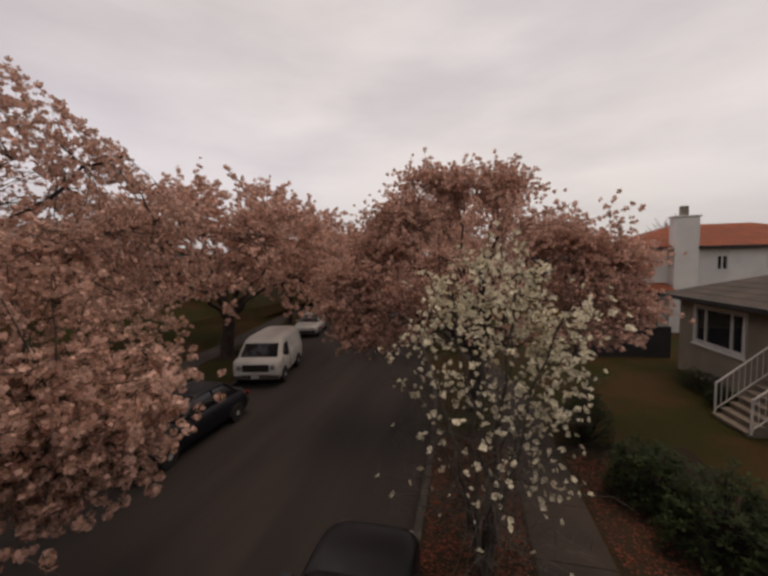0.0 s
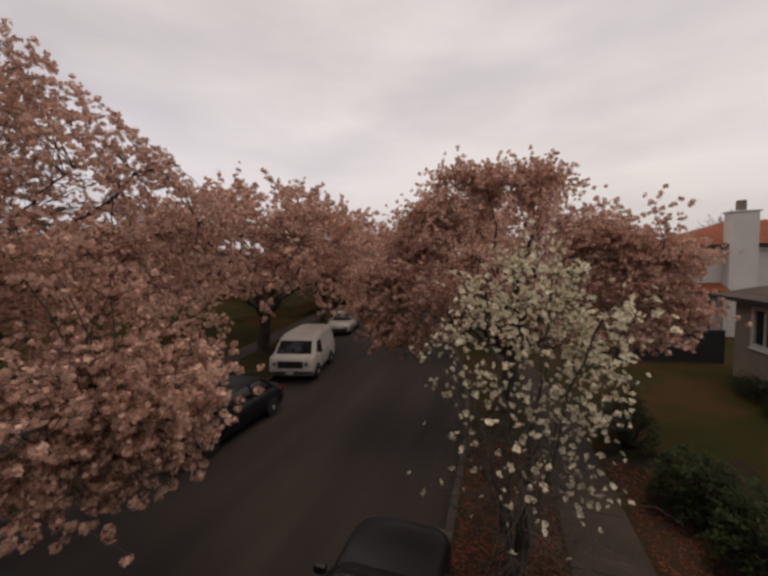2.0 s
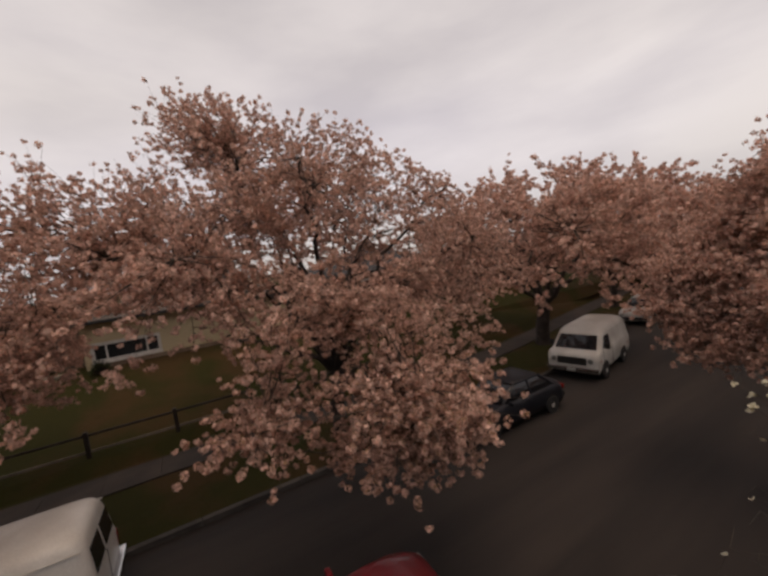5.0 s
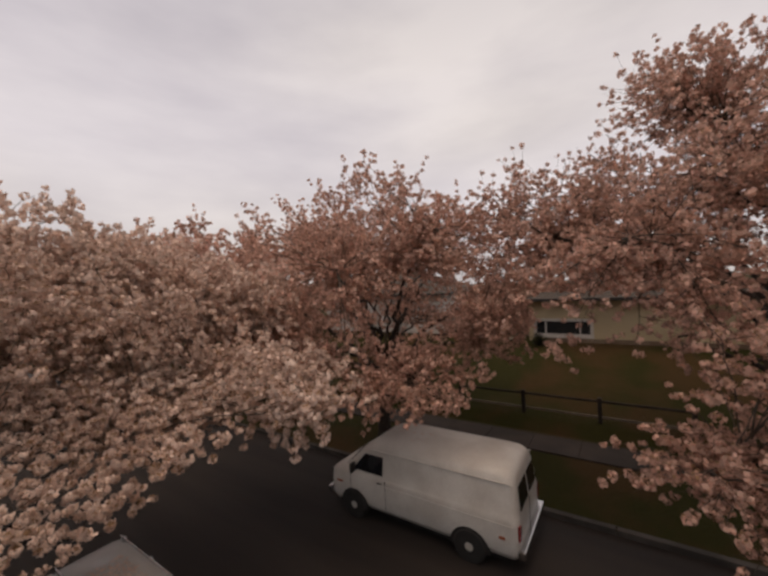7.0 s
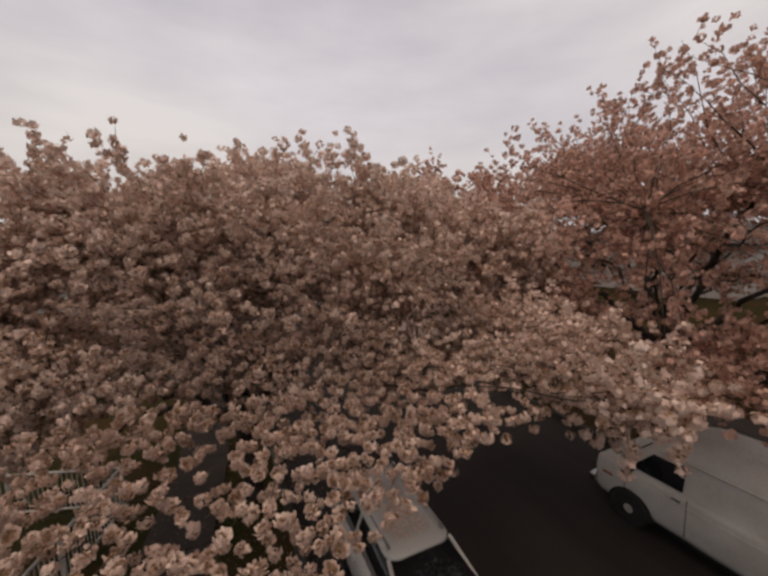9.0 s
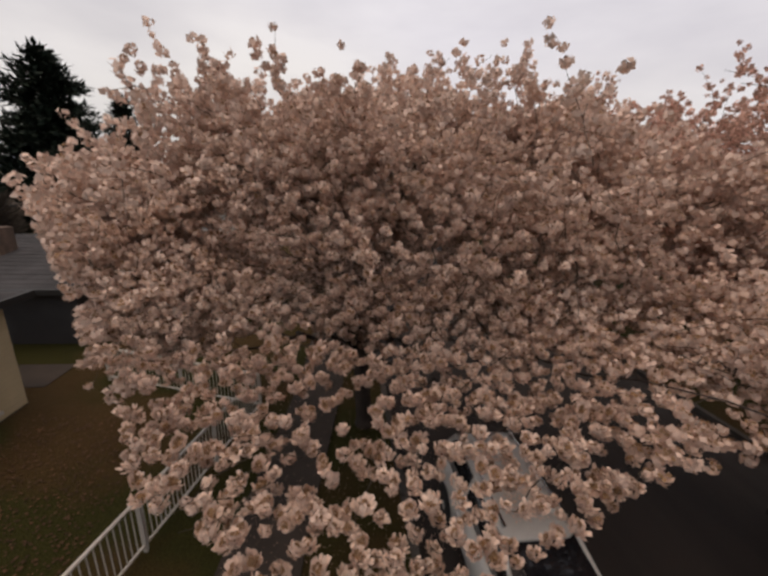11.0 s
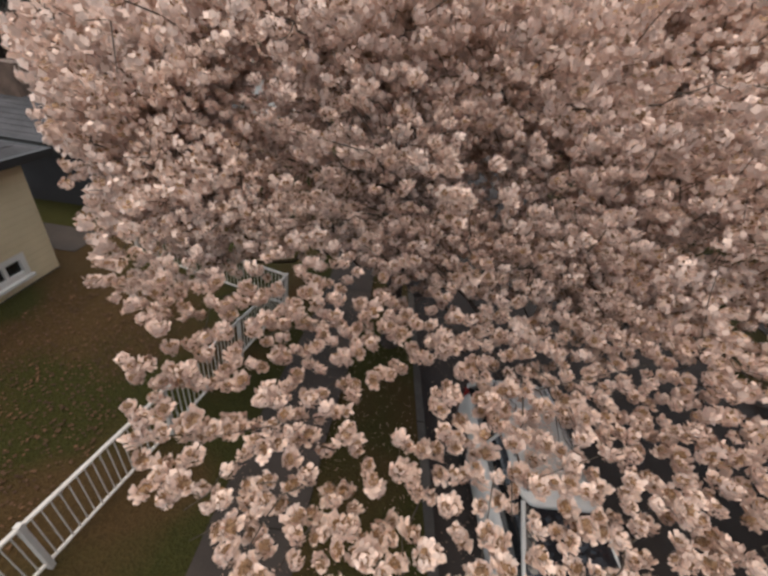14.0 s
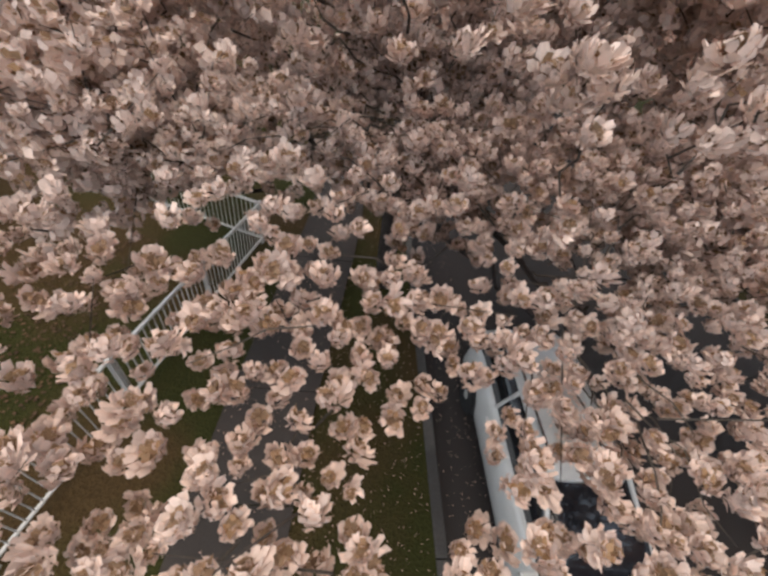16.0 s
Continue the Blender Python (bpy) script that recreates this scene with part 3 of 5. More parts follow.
def old_van(label, at, body_colour, length=4.75, windows_behind=True):
    """A short-nosed panel van, its front towards -y, its middle over the origin."""
    van = thing("van", label, "van", at)
    h, w = length / 2, 0.99
    f = -h
    bm = ring_loft(bmesh.new(), [
        (0.34, f + 0.10, h - 0.06, w - 0.07, 0.12), (0.46, f + 0.03, h - 0.01, w - 0.01, 0.14), (0.80, f, h, w, 0.16), (1.05, f + 0.02, h, w - 0.005, 0.18),
        (1.13, f + 0.10, h - 0.01, w - 0.02, 0.20), (1.17, f + 0.42, h - 0.015, w - 0.035, 0.20), (1.40, f + 0.64, h - 0.04, w - 0.07, 0.20), (1.70, f + 0.94, h - 0.08, w - 0.12, 0.22),
        (1.80, f + 1.06, h - 0.10, w - 0.15, 0.24), (1.90, f + 1.26, h - 0.14, w - 0.22, 0.28), (1.965, f + 1.50, h - 0.24, w - 0.34, 0.32), (1.99, f + 1.9, h - 0.5, w - 0.56, 0.30)])
    part("body", bm, body_colour, van, smooth=True)
    for s in (1, -1):
        part("drip_rail", boxes((s * (w - 0.13), s * (w - 0.105), f + 1.2, h - 0.12, 1.735, 1.76)), body_colour, van)
        part("belt_crease", boxes((s * w - 0.012, s * w + 0.006, f + 0.5, h - 0.1, 0.985, 1.005)), body_colour, van)
        # cab door: window, seams and handle
        x = lambda z: s * (np.interp(z, [1.17, 1.4, 1.7], [w - 0.035, w - 0.07, w - 0.12]) + 0.004)
        y0, y1 = f + 0.92, f + 1.62
        pane("side_window", van, [(x(1.22), y0 - 0.18, 1.22), (x(1.22), y1, 1.22), (x(1.64), y1, 1.64), (x(1.64), y0 + 0.18, 1.64)], 0.008 * s, CAR_GLASS)
        for yy in (f + 0.66, f + 1.70):
            part("door_seam", boxes((s * w - 0.012, s * w + 0.004, yy, yy + 0.012, 0.45, 1.13)), DARK_TRIM, van)
        part("door_handle", boxes((s * w - 0.01, s * w + 0.03, f + 1.48, f + 1.62, 1.04, 1.07)), CHROME, van)
        mirror = part("wing_mirror", boxes((s * (w + 0.10) - 0.09, s * (w + 0.10) + 0.09, f + 0.80, f + 0.86, 1.20, 1.44), bevel=0.02), DARK_TRIM, van)
        part("mirror_arm", rod(bmesh.new(), (s * (w - 0.06), f + 0.85, 1.20), (s * (w + 0.05), f + 0.84, 1.26), 0.012), DARK_TRIM, mirror)
        part("marker_lamp", boxes((s * w - 0.01, s * w + 0.012, h - 0.38, h - 0.26, 0.72, 0.77)), LAMP_AMBER, van)
        part("front_marker_lamp", boxes((s * w - 0.03, s * w + 0.006, f + 0.22, f + 0.42, 0.80, 0.85)), LAMP_AMBER, van)
        for yy in (f + 0.78, h - 1.0):
            arch(van, s * w, yy, 0.43, s)
            wheel(van, s * (w - 0.075), yy, 0.345, 0.21, s)
        part("tail_lamp", boxes((s * (w - 0.13) - 0.06, s * (w - 0.13) + 0.06, h - 0.03, h + 0.012, 0.72, 1.0)), LAMP_RED, van)
        zr = lambda z: float(np.interp(z, [1.17, 1.4, 1.7], [h - 0.015, h - 0.04, h - 0.08])) + 0.004
        pane("rear_window", van, [(s * 0.06, zr(1.2), 1.2), (s * 0.72, zr(1.2), 1.2), (s * 0.66, zr(1.64), 1.64), (s * 0.06, zr(1.64), 1.64)], -0.01 * s, CAR_GLASS)
        part("headlamp", lathe([(-0.02, 0.10), (0.02, 0.10), (0.03, 0.07)], 14), LAMP_CLEAR, van).matrix_basis = pose(s * 0.70, f - 0.005, 0.86, 0, 0, -90)
    part("rear_door_seam", boxes((-0.006, 0.006, h - 0.02, h + 0.006, 0.5, 1.15)), DARK_TRIM, van)
    pane("windscreen", van, [(-0.80, f + 0.455, 1.20), (0.80, f + 0.455, 1.20), (0.72, f + 0.915, 1.68), (-0.72, f + 0.915, 1.68)], 0.02, CAR_GLASS)
    part("grille", boxes((-0.56, 0.56, f - 0.012, f + 0.05, 0.68, 0.98)), DARK_TRIM, van)
    part("front_bumper", boxes((-0.98, 0.98, f - 0.10, f + 0.04, 0.42, 0.58), bevel=0.03), CHROME, van)
    part("rear_bumper", boxes((-0.98, 0.98, h - 0.03, h + 0.11, 0.42, 0.57), bevel=0.03), CHROME, van)
    part("number_plate", boxes((-0.16, 0.16, f - 0.112, f - 0.10, 0.44, 0.56)), PLATE, van)
    part("underside", boxes((-0.85, 0.85, f + 0.3, h - 0.3, 0.22, 0.40)), DARK_TRIM, van)
    return van


def car(label, at, colour, length=4.3, height=1.42, width=1.72, cabin=(1.25, 2.05, 3.35, 4.0), rack=None):
    """A saloon or hatchback, its front towards -y. cabin: windscreen foot and top, rear window top and foot, from the nose."""
    c = thing("car", label, "car", at)
    h, w = length / 2, width / 2
    f = -h
    a, b, d, e = (f + v for v in cabin)
    body = ring_loft(bmesh.new(), [(0.24, f + 0.14, h - 0.12, w - 0.06, 0.20), (0.38, f + 0.03, h - 0.02, w - 0.01, 0.28), (0.58, f, h, w, 0.34), (0.72, f + 0.05, h - 0.02, w - 0.01, 0.36),
                                   (0.82, f + 0.22, h - 0.06, w - 0.03, 0.40), (0.90, f + 0.62, h - 0.10, w - 0.06, 0.42), (0.935, f + 1.0, h - 0.2, w - 0.12, 0.4)])
    part("body", body, colour, c, smooth=True)
    top = height - 0.06
    glasshouse = ring_loft(bmesh.new(), [(0.90, a, e, w - 0.10, 0.22), (1.12, a + (b - a) * 0.45, e - (e - d) * 0.45, w - 0.17, 0.22), (top, b, d, w - 0.26, 0.20)])
    part("glasshouse", glasshouse, CAR_GLASS, c, "dark car glass", smooth=True)
    part("roof", ring_loft(bmesh.new(), [(top, b - 0.02, d + 0.02, w - 0.25, 0.2), (top + 0.03, b + 0.01, d - 0.01, w - 0.27, 0.2), (height - 0.005, b + 0.2, d - 0.2, w - 0.42, 0.2), (height, b + 0.4, d - 0.4, w - 0.6, 0.1)]), colour, c, smooth=True)
    for s in (1, -1):
        for y0, y1, wide in ((a, b, 0.03), (e, d, 0.05)):
            part("pillar", rod(bmesh.new(), (s * (w - 0.125), y0 + math.copysign(0.12, y1 - y0), 0.88), (s * (w - 0.275), y1 + math.copysign(0.05, y1 - y0), top + 0.01), wide, wide, 8), colour, c)
        part("door_pillar", rod(bmesh.new(), (s * (w - 0.10), (b + d) / 2, 0.90), (s * (w - 0.255), (b + d) / 2, top + 0.01), 0.03), colour, c)
        for yy in (f + 0.82, h - 0.82):
            arch(c, s * (w - 0.006), yy, 0.36, s)
            wheel(c, s * (w - 0.075), yy, 0.30, 0.19, s)
        part("wing_mirror", boxes((s * (w + 0.06) - 0.09, s * (w + 0.06) + 0.09, a + 0.28, a + 0.38, 0.92, 1.04), bevel=0.03), colour, c)
        part("headlamp", boxes((s * (w - 0.30) - 0.16, s * (w - 0.30) + 0.16, f + 0.015, f + 0.09, 0.56, 0.68), bevel=0.03), LAMP_CLEAR, c)
        part("tail_lamp", boxes((s * (w - 0.24) - 0.15, s * (w - 0.24) + 0.15, h - 0.10, h + 0.006, 0.62, 0.78), bevel=0.03), LAMP_RED, c)
        part("door_handle", boxes((s * w - 0.02, s * w + 0.016, (b + d) / 2 - 0.22, (b + d) / 2 - 0.08, 0.76, 0.79)), colour, c)
    part("front_bumper", boxes((-w + 0.12, w - 0.12, f - 0.03, f + 0.12, 0.34, 0.52), bevel=0.04), DARK_TRIM, c)
    part("rear_bumper", boxes((-w + 0.12, w - 0.12, h - 0.12, h + 0.03, 0.34, 0.52), bevel=0.04), DARK_TRIM, c)
    if rack:
        for s in (1, -1):
            part("roof_rail", rod(bmesh.new(), (s * (w - 0.33), b + 0.12, height + 0.05), (s * (w - 0.33), d - 0.1, height + 0.05), 0.018), rack, c)
            for yy in (b + 0.2, d - 0.2):
                part("rail_foot", boxes((s * (w - 0.33) - 0.02, s * (w - 0.33) + 0.02, yy - 0.04, yy + 0.04, height - 0.03, height + 0.05)), rack, c)
    return c


VAN_WHITE = paint("worn_white_van_paint", (0.62, 0.61, 0.57), 0.4, vary=0.07, scale=1.1, fine=35, bump=0.03, second=(0.50, 0.48, 0.44), coat=0.1, blotch=(0.36, 0.60))
SILVER = paint("pale_grey_car_paint", (0.50, 0.51, 0.50), 0.3, 0.2, vary=0.04, scale=1.5, fine=80, bump=0.0, coat=0.4)
WHITE_CAR = paint("white_car_paint", (0.58, 0.57, 0.54), 0.3, vary=0.05, scale=1.5, fine=60, bump=0.0, coat=0.4)
BLACK_CAR = paint("black_car_paint", (0.009, 0.010, 0.012), 0.38, vary=0.1, scale=2, fine=80, bump=0.0, coat=0.06, spec=0.35)
BLUE_CAR = paint("near_black_blue_paint", (0.008, 0.009, 0.014), 0.4, vary=0.1, scale=2, fine=80, bump=0.0, coat=0.06, spec=0.35)
RED_CAR = paint("red_car_paint", (0.20, 0.006, 0.012), 0.35, vary=0.06, scale=2, fine=80, bump=0.0, coat=0.5)

old_van("worn white panel van parked under the cherry at the far kerb", pose(-2.85, -1.40, 0.0, 0, 0, 0), VAN_WHITE, 4.75)
old_van("white delivery van parked behind a dark car", pose(-3.35 + bend(18.0), 18.1, 0.0, 0, 0, 12), VAN_WHITE, 4.1)
car("black hatchback parked beside the leaf-strewn grass strip", pose(3.68, 6.62, 0.0, 0, 0, 180), BLACK_CAR, 4.0, 1.45, 1.55)
car("dark blue car parked under overhanging blossom", pose(-3.0, 11.7, 0.0), BLUE_CAR, 4.4, 1.42)
car("pale grey car parked far along the street", pose(-6.2, 28.0, 0.0, 0, 0, 11), SILVER, 4.3, 1.42)
car("red car in the middle of the street", pose(1.05, 3.75, 0.0, 0, 0, 180), RED_CAR, 4.2, 1.36)
car("white estate car with roof rails, petals fallen on its roof", pose(2.86, -3.3, 0.0, 0, 0, 180), WHITE_CAR, 4.2, 1.38, 1.56, (0.72, 1.85, 3.9, 4.25), CHROME)
# ---- houses ----
STUCCO = paint("beige_stucco", (0.28, 0.235, 0.175), 0.92, vary=0.10, scale=0.8, fine=70, bump=0.35, second=(0.22, 0.185, 0.14))
BROWN_BRICK = paint("brown_brick", (0.13, 0.085, 0.06), 0.9, vary=0.2, scale=3, fine=40, bump=0.3)
CREAM = paint("cream_siding", (0.60, 0.50, 0.32), 0.7, vary=0.07, scale=0.9, fine=50, bump=0.1, second=(0.52, 0.43, 0.27))
WHITE_WALL = paint("white_siding", (0.70, 0.67, 0.62), 0.7, vary=0.06, scale=0.7, fine=50, bump=0.1, second=(0.61, 0.58, 0.54))
DARK_WALL = paint("dark_grey_siding", (0.045, 0.045, 0.050), 0.8, vary=0.12, scale=0.9, fine=50, bump=0.15)
TAN_WALL = paint("tan_brick_wall", (0.22, 0.17, 0.12), 0.9, vary=0.15, scale=1.2, fine=25, bump=0.3, second=(0.16, 0.11, 0.075))
WHITE_TRIM = paint("white_trim_paint", (0.62, 0.60, 0.56), 0.55, vary=0.05, scale=3, fine=60, bump=0.04)
SHINGLE_BROWN = paint("brown_grey_shingles", (0.085, 0.068, 0.055), 0.95, vary=0.22, scale=1.2, fine=14, bump=0.6, dist=0.03, second=(0.06, 0.05, 0.042))
SHINGLE_GREY = paint("dark_grey_shingles", (0.055, 0.053, 0.056), 0.95, vary=0.2, scale=1.2, fine=14, bump=0.6, dist=0.03)
TILE_RED = paint("red_roof_tiles", (0.27, 0.066, 0.022), 0.85, vary=0.18, scale=1.0, fine=12, bump=0.7, dist=0.04, second=(0.19, 0.050, 0.020))
HOUSE_GLASS = glass("window_glass", (0.016, 0.017, 0.018), 0.04)
CURTAIN = paint("pale_curtain", (0.16, 0.15, 0.14), 0.9, vary=0.1, scale=3, fine=20, bump=0.2)
STEP_CONCRETE = paint("step_concrete", (0.26, 0.22, 0.17), 0.9, vary=0.12, scale=2, fine=40, bump=0.2, second=(0.18, 0.15, 0.12))


def holed_wall(plane, at, thick, u0, u1, z0, z1, holes):
    """A wall across the x or y axis with openings (u0, u1, z0, z1) right through it."""
    bm = bmesh.new()
    us = sorted({u0, u1, *(h[0] for h in holes), *(h[1] for h in holes)})
    zs = sorted({z0, z1, *(h[2] for h in holes), *(h[3] for h in holes)})
    for a, b in zip(us, us[1:]):
        for c, d in zip(zs, zs[1:]):
            if not any(h[0] <= a and b <= h[1] and h[2] <= c and d <= h[3] for h in holes):
                box(bm, *((at, at + thick, a, b) if plane == "x" else (a, b, at, at + thick)), c, d)
    bmesh.ops.remove_doubles(bm, verts=bm.verts, dist=0.0005)
    return bm


def window(parent, plane, face, out, u0, u1, z0, z1, splits=(), frame_w=0.09, trim=None, rail=None):
    """A framed window in an opening; out: the side the wall looks to; splits: fractions where mullions stand."""
    trim = trim or WHITE_TRIM
    def bx(u_a, u_b, d0, d1, z_a, z_b):
        lo, hi = sorted((face + out * d0, face + out * d1))
        return (lo, hi, u_a, u_b, z_a, z_b) if plane == "x" else (u_a, u_b, lo, hi, z_a, z_b)
    w = part("window_frame", boxes(bx(u0 - 0.06, u0 + frame_w, -0.08, 0.035, z0 - 0.06, z1 + 0.06), bx(u1 - frame_w, u1 + 0.06, -0.08, 0.035, z0 - 0.06, z1 + 0.06),
                                   bx(u0 + frame_w, u1 - frame_w, -0.08, 0.033, z1 - frame_w, z1 + 0.06), bx(u0 + frame_w, u1 - frame_w, -0.08, 0.033, z0 - 0.06, z0 + frame_w)), trim, parent)
    part("sill", boxes(bx(u0 - 0.10, u1 + 0.10, -0.02, 0.085, z0 - 0.12, z0 - 0.062)), trim, w)
    cuts = [0.0, *splits, 1.0]
    for s in splits:
        u = u0 + (u1 - u0) * s
        part("mullion", boxes(bx(u - 0.035, u + 0.035, -0.06, 0.02, z0 + frame_w, z1 - frame_w)), trim, w)
    if rail:
        z = z0 + (z1 - z0) * rail
        part("glazing_bar", boxes(bx(u0 + frame_w, u1 - frame_w, -0.05, 0.015, z - 0.025, z + 0.025)), trim, w)
    for a, b in zip(cuts, cuts[1:]):
        part("pane", boxes(bx(u0 + (u1 - u0) * a + 0.002, u0 + (u1 - u0) * b - 0.002, -0.045, -0.035, z0 + 0.02, z1 - 0.02)), HOUSE_GLASS, w)
    part("curtain", boxes(bx(u0 + 0.02, u1 - 0.02, -0.16, -0.12, z0 + 0.02, z1 - 0.02)), CURTAIN, w)
    return w


def hip_roof(parent, x0, x1, y0, y1, z, rise, material, over=0.5, fascia=None):
    """A hipped roof with thickness over a rectangle of walls, and its gutter board."""
    x0, x1, y0, y1 = x0 - over, x1 + over, y0 - over, y1 + over
    long_x = (x1 - x0) > (y1 - y0)
    half = min(x1 - x0, y1 - y0) / 2
    mx, my = (x0 + x1) / 2, (y0 + y1) / 2
    r = [(x0 + half, my), (x1 - half, my)] if long_x else [(mx, y0 + half), (mx, y1 - half)]
    bm = bmesh.new()
    c = [bm.verts.new((x, y, z)) for x, y in ((x0, y0), (x1, y0), (x1, y1), (x0, y1))]
    t = [bm.verts.new((*p, z + rise)) for p in r]
    if long_x:
        fs = [(c[0], c[1], t[1], t[0]), (c[1], c[2], t[1]), (c[2], c[3], t[0], t[1]), (c[3], c[0], t[0])]
    else:
        fs = [(c[0], c[1], t[0]), (c[1], c[2], t[1], t[0]), (c[2], c[3], t[1]), (c[3], c[0], t[0], t[1])]
    for f in fs:
        bm.faces.new(f)
    bm.faces.new(c[::-1])
    roof = part("roof", bm, material, parent)
    # courses of shingles as thin proud lines along each slope
    rows = bmesh.new()
    for k in range(1, 14):
        s = k / 14
        zz = z + rise * s + 0.012
        d = half * s
        box(rows, x0 + d, x1 - d, y0 + d, y0 + d + 0.03, zz - 0.02, zz)
        box(rows, x0 + d, x1 - d, y1 - d - 0.03, y1 - d, zz - 0.02, zz)
        box(rows, x0 + d, x0 + d + 0.03, y0 + d, y1 - d, zz - 0.02, zz)
        box(rows, x1 - d - 0.03, x1 - d, y0 + d, y1 - d, zz - 0.02, zz)
    tagged(part("shingle_relief", rows, material, roof), kind="stuff")
    g = 0.09
    part("gutter", boxes((x0 - g, x1 + g, y0 - g, y0, z - 0.14, z + 0.01), (x0 - g, x1 + g, y1, y1 + g, z - 0.14, z + 0.01), (x0 - g, x0, y0, y1, z - 0.14, z + 0.01), (x1, x1 + g, y0, y1, z - 0.14, z + 0.01)), fascia or DARK_TRIM, roof)
    return roof


def siding(parent, plane, face, out, u0, u1, z0, z1, holes, course, material):
    """Lapped boards over a wall, cut round its openings."""
    bm = bmesh.new()
    n = int((z1 - z0) / course)
    for k in range(n):
        a, b = z0 + k * course, z0 + (k + 1) * course - 0.006
        spans = [(u0, u1)]
        for h in holes:
            if h[2] - 0.06 < b and a < h[3] + 0.06:
                spans = [s for p, q in spans for s in ((p, min(q, h[0] - 0.06)), (max(p, h[1] + 0.06), q)) if s[1] - s[0] > 0.02]
        for p, q in spans:
            lo, hi = sorted((face + out * 0.002, face + out * 0.020))
            box(bm, *((lo, hi, p, q) if plane == "x" else (p, q, lo, hi)), a, b)
    return tagged(part("siding", bm, material, parent), kind="stuff")


def house_shell(parent, x0, x1, y0, y1, z0, z1, material, fronts):
    """Four walls; fronts: openings by wall name."""
    th = 0.2
    part("wall", holed_wall("x", x0, th, y0, y1, z0, z1, fronts.get("west", [])), material, parent)
    part("wall", holed_wall("x", x1 - th, th, y0, y1, z0, z1, fronts.get("east", [])), material, parent)
    part("wall", holed_wall("y", y0, th, x0 + th, x1 - th, z0, z1, fronts.get("south", [])), material, parent)
    part("wall", holed_wall("y", y1 - th, th, x0 + th, x1 - th, z0, z1, fronts.get("north", [])), material, parent)


def railing(parent, a, b, height, n):
    """A sloping or level white railing: two rails, end posts and balusters."""
    a, b = Vector(a), Vector(b)
    up = Vector((0, 0, height))
    r = part("railing", rod(bmesh.new(), a + up, b + up, 0.028), WHITE_TRIM, parent)
    part("lower_rail", rod(bmesh.new(), a + up * 0.12, b + up * 0.12, 0.02), WHITE_TRIM, r)
    for p in (a, b):
        part("post", rod(bmesh.new(), p - Vector((0, 0, 0.02)), p + up * 1.04, 0.03), WHITE_TRIM, r)
    for i in range(1, n):
        p = a.lerp(b, i / n)
        part("baluster", rod(bmesh.new(), p + up * 0.12, p + up, 0.011, sides=6), WHITE_TRIM, r)
    return r


# beige stucco bungalow with a picture window and front steps
h1 = thing("house", "beige stucco bungalow with a picture window and white railed steps", "house")
hole = (16.75, 19.35, 1.85, 3.25)
house_shell(h1, 14.0, 24.0, 9.0, 20.4, 0.3, 3.62, STUCCO, {"west": [hole, (13.9, 14.9, 1.75, 3.5)]})
window(h1, "x", 14.0, -1, *hole, splits=(0.24, 0.76))
part("front_door", boxes((14.06, 14.11, 13.9, 14.9, 1.75, 3.5)), DARK_TRIM, h1)
hip_roof(h1, 14.0, 24.0, 9.0, 20.4, 3.62, 2.0, SHINGLE_BROWN, 0.55)
for i in range(8):
    part("front_step", boxes((12.35 + i * 0.20, 14.0, 13.95, 15.25, 0.30 + i * 0.18 - (0.02 if i else 0.1), 0.48 + i * 0.18)), STEP_CONCRETE, h1, "worn concrete step")
for i in range(8):
    part("tread", boxes((12.30 + i * 0.20, 12.57 + i * 0.20, 13.93, 15.27, 0.48 + i * 0.18, 0.52 + i * 0.18)), STEP_CONCRETE, h1)
for y in (13.9, 15.3):
    railing(h1, (12.40, y, 0.50), (13.95, y, 1.90), 0.90, 11)

# white two-storey house with a red roof and a chimney
h2 = thing("house", "white two-storey house with red tiled roof and sided chimney", "house")
holes2 = [(20.55, 21.15, 4.35, 5.25), (23.2, 23.7, 4.5, 5.25), (16.5, 17.1, 4.2, 5.2)]
house_shell(h2, 15.6, 30.0, 29.6, 39.0, 0.3, 5.85, WHITE_WALL, {"south": holes2, "west": [(31.5, 33.0, 4.2, 5.3), (35.0, 36.5, 4.2, 5.3)]})
for hh in holes2:
    window(h2, "y", 29.6, -1, *hh, splits=(0.5,), frame_w=0.05)
for hh in [(31.5, 33.0, 4.2, 5.3), (35.0, 36.5, 4.2, 5.3)]:
    window(h2, "x", 15.6, -1, *hh, splits=(0.5,), frame_w=0.05)
siding(h2, "y", 29.6, -1, 15.6, 30.0, 0.5, 5.8, holes2, 0.2, WHITE_WALL)
hip_roof(h2, 15.6, 30.0, 29.6, 39.0, 5.85, 1.75, TILE_RED, 0.5)
ch = part("chimney", boxes((17.9, 19.2, 28.9, 29.58, 0.3, 7.65)), WHITE_WALL, h2)
siding(ch, "y", 28.9, -1, 17.9, 19.2, 0.4, 7.6, [], 0.16, WHITE_WALL)
part("chimney_cap", boxes((17.82, 19.28, 28.82, 29.66, 7.65, 7.75), bevel=0.02), WHITE_TRIM, ch)
part("flue", boxes((18.3, 18.65, 29.0, 29.4, 7.75, 8.35), bevel=0.04), STEP_CONCRETE, ch)
porch = bmesh.new()
prism(porch, [(28.3, 3.15), (29.58, 3.55), (29.58, 3.30), (28.3, 3.0)], "x", 14.6, 17.8)
part("porch_roof", porch, TILE_RED, h2)
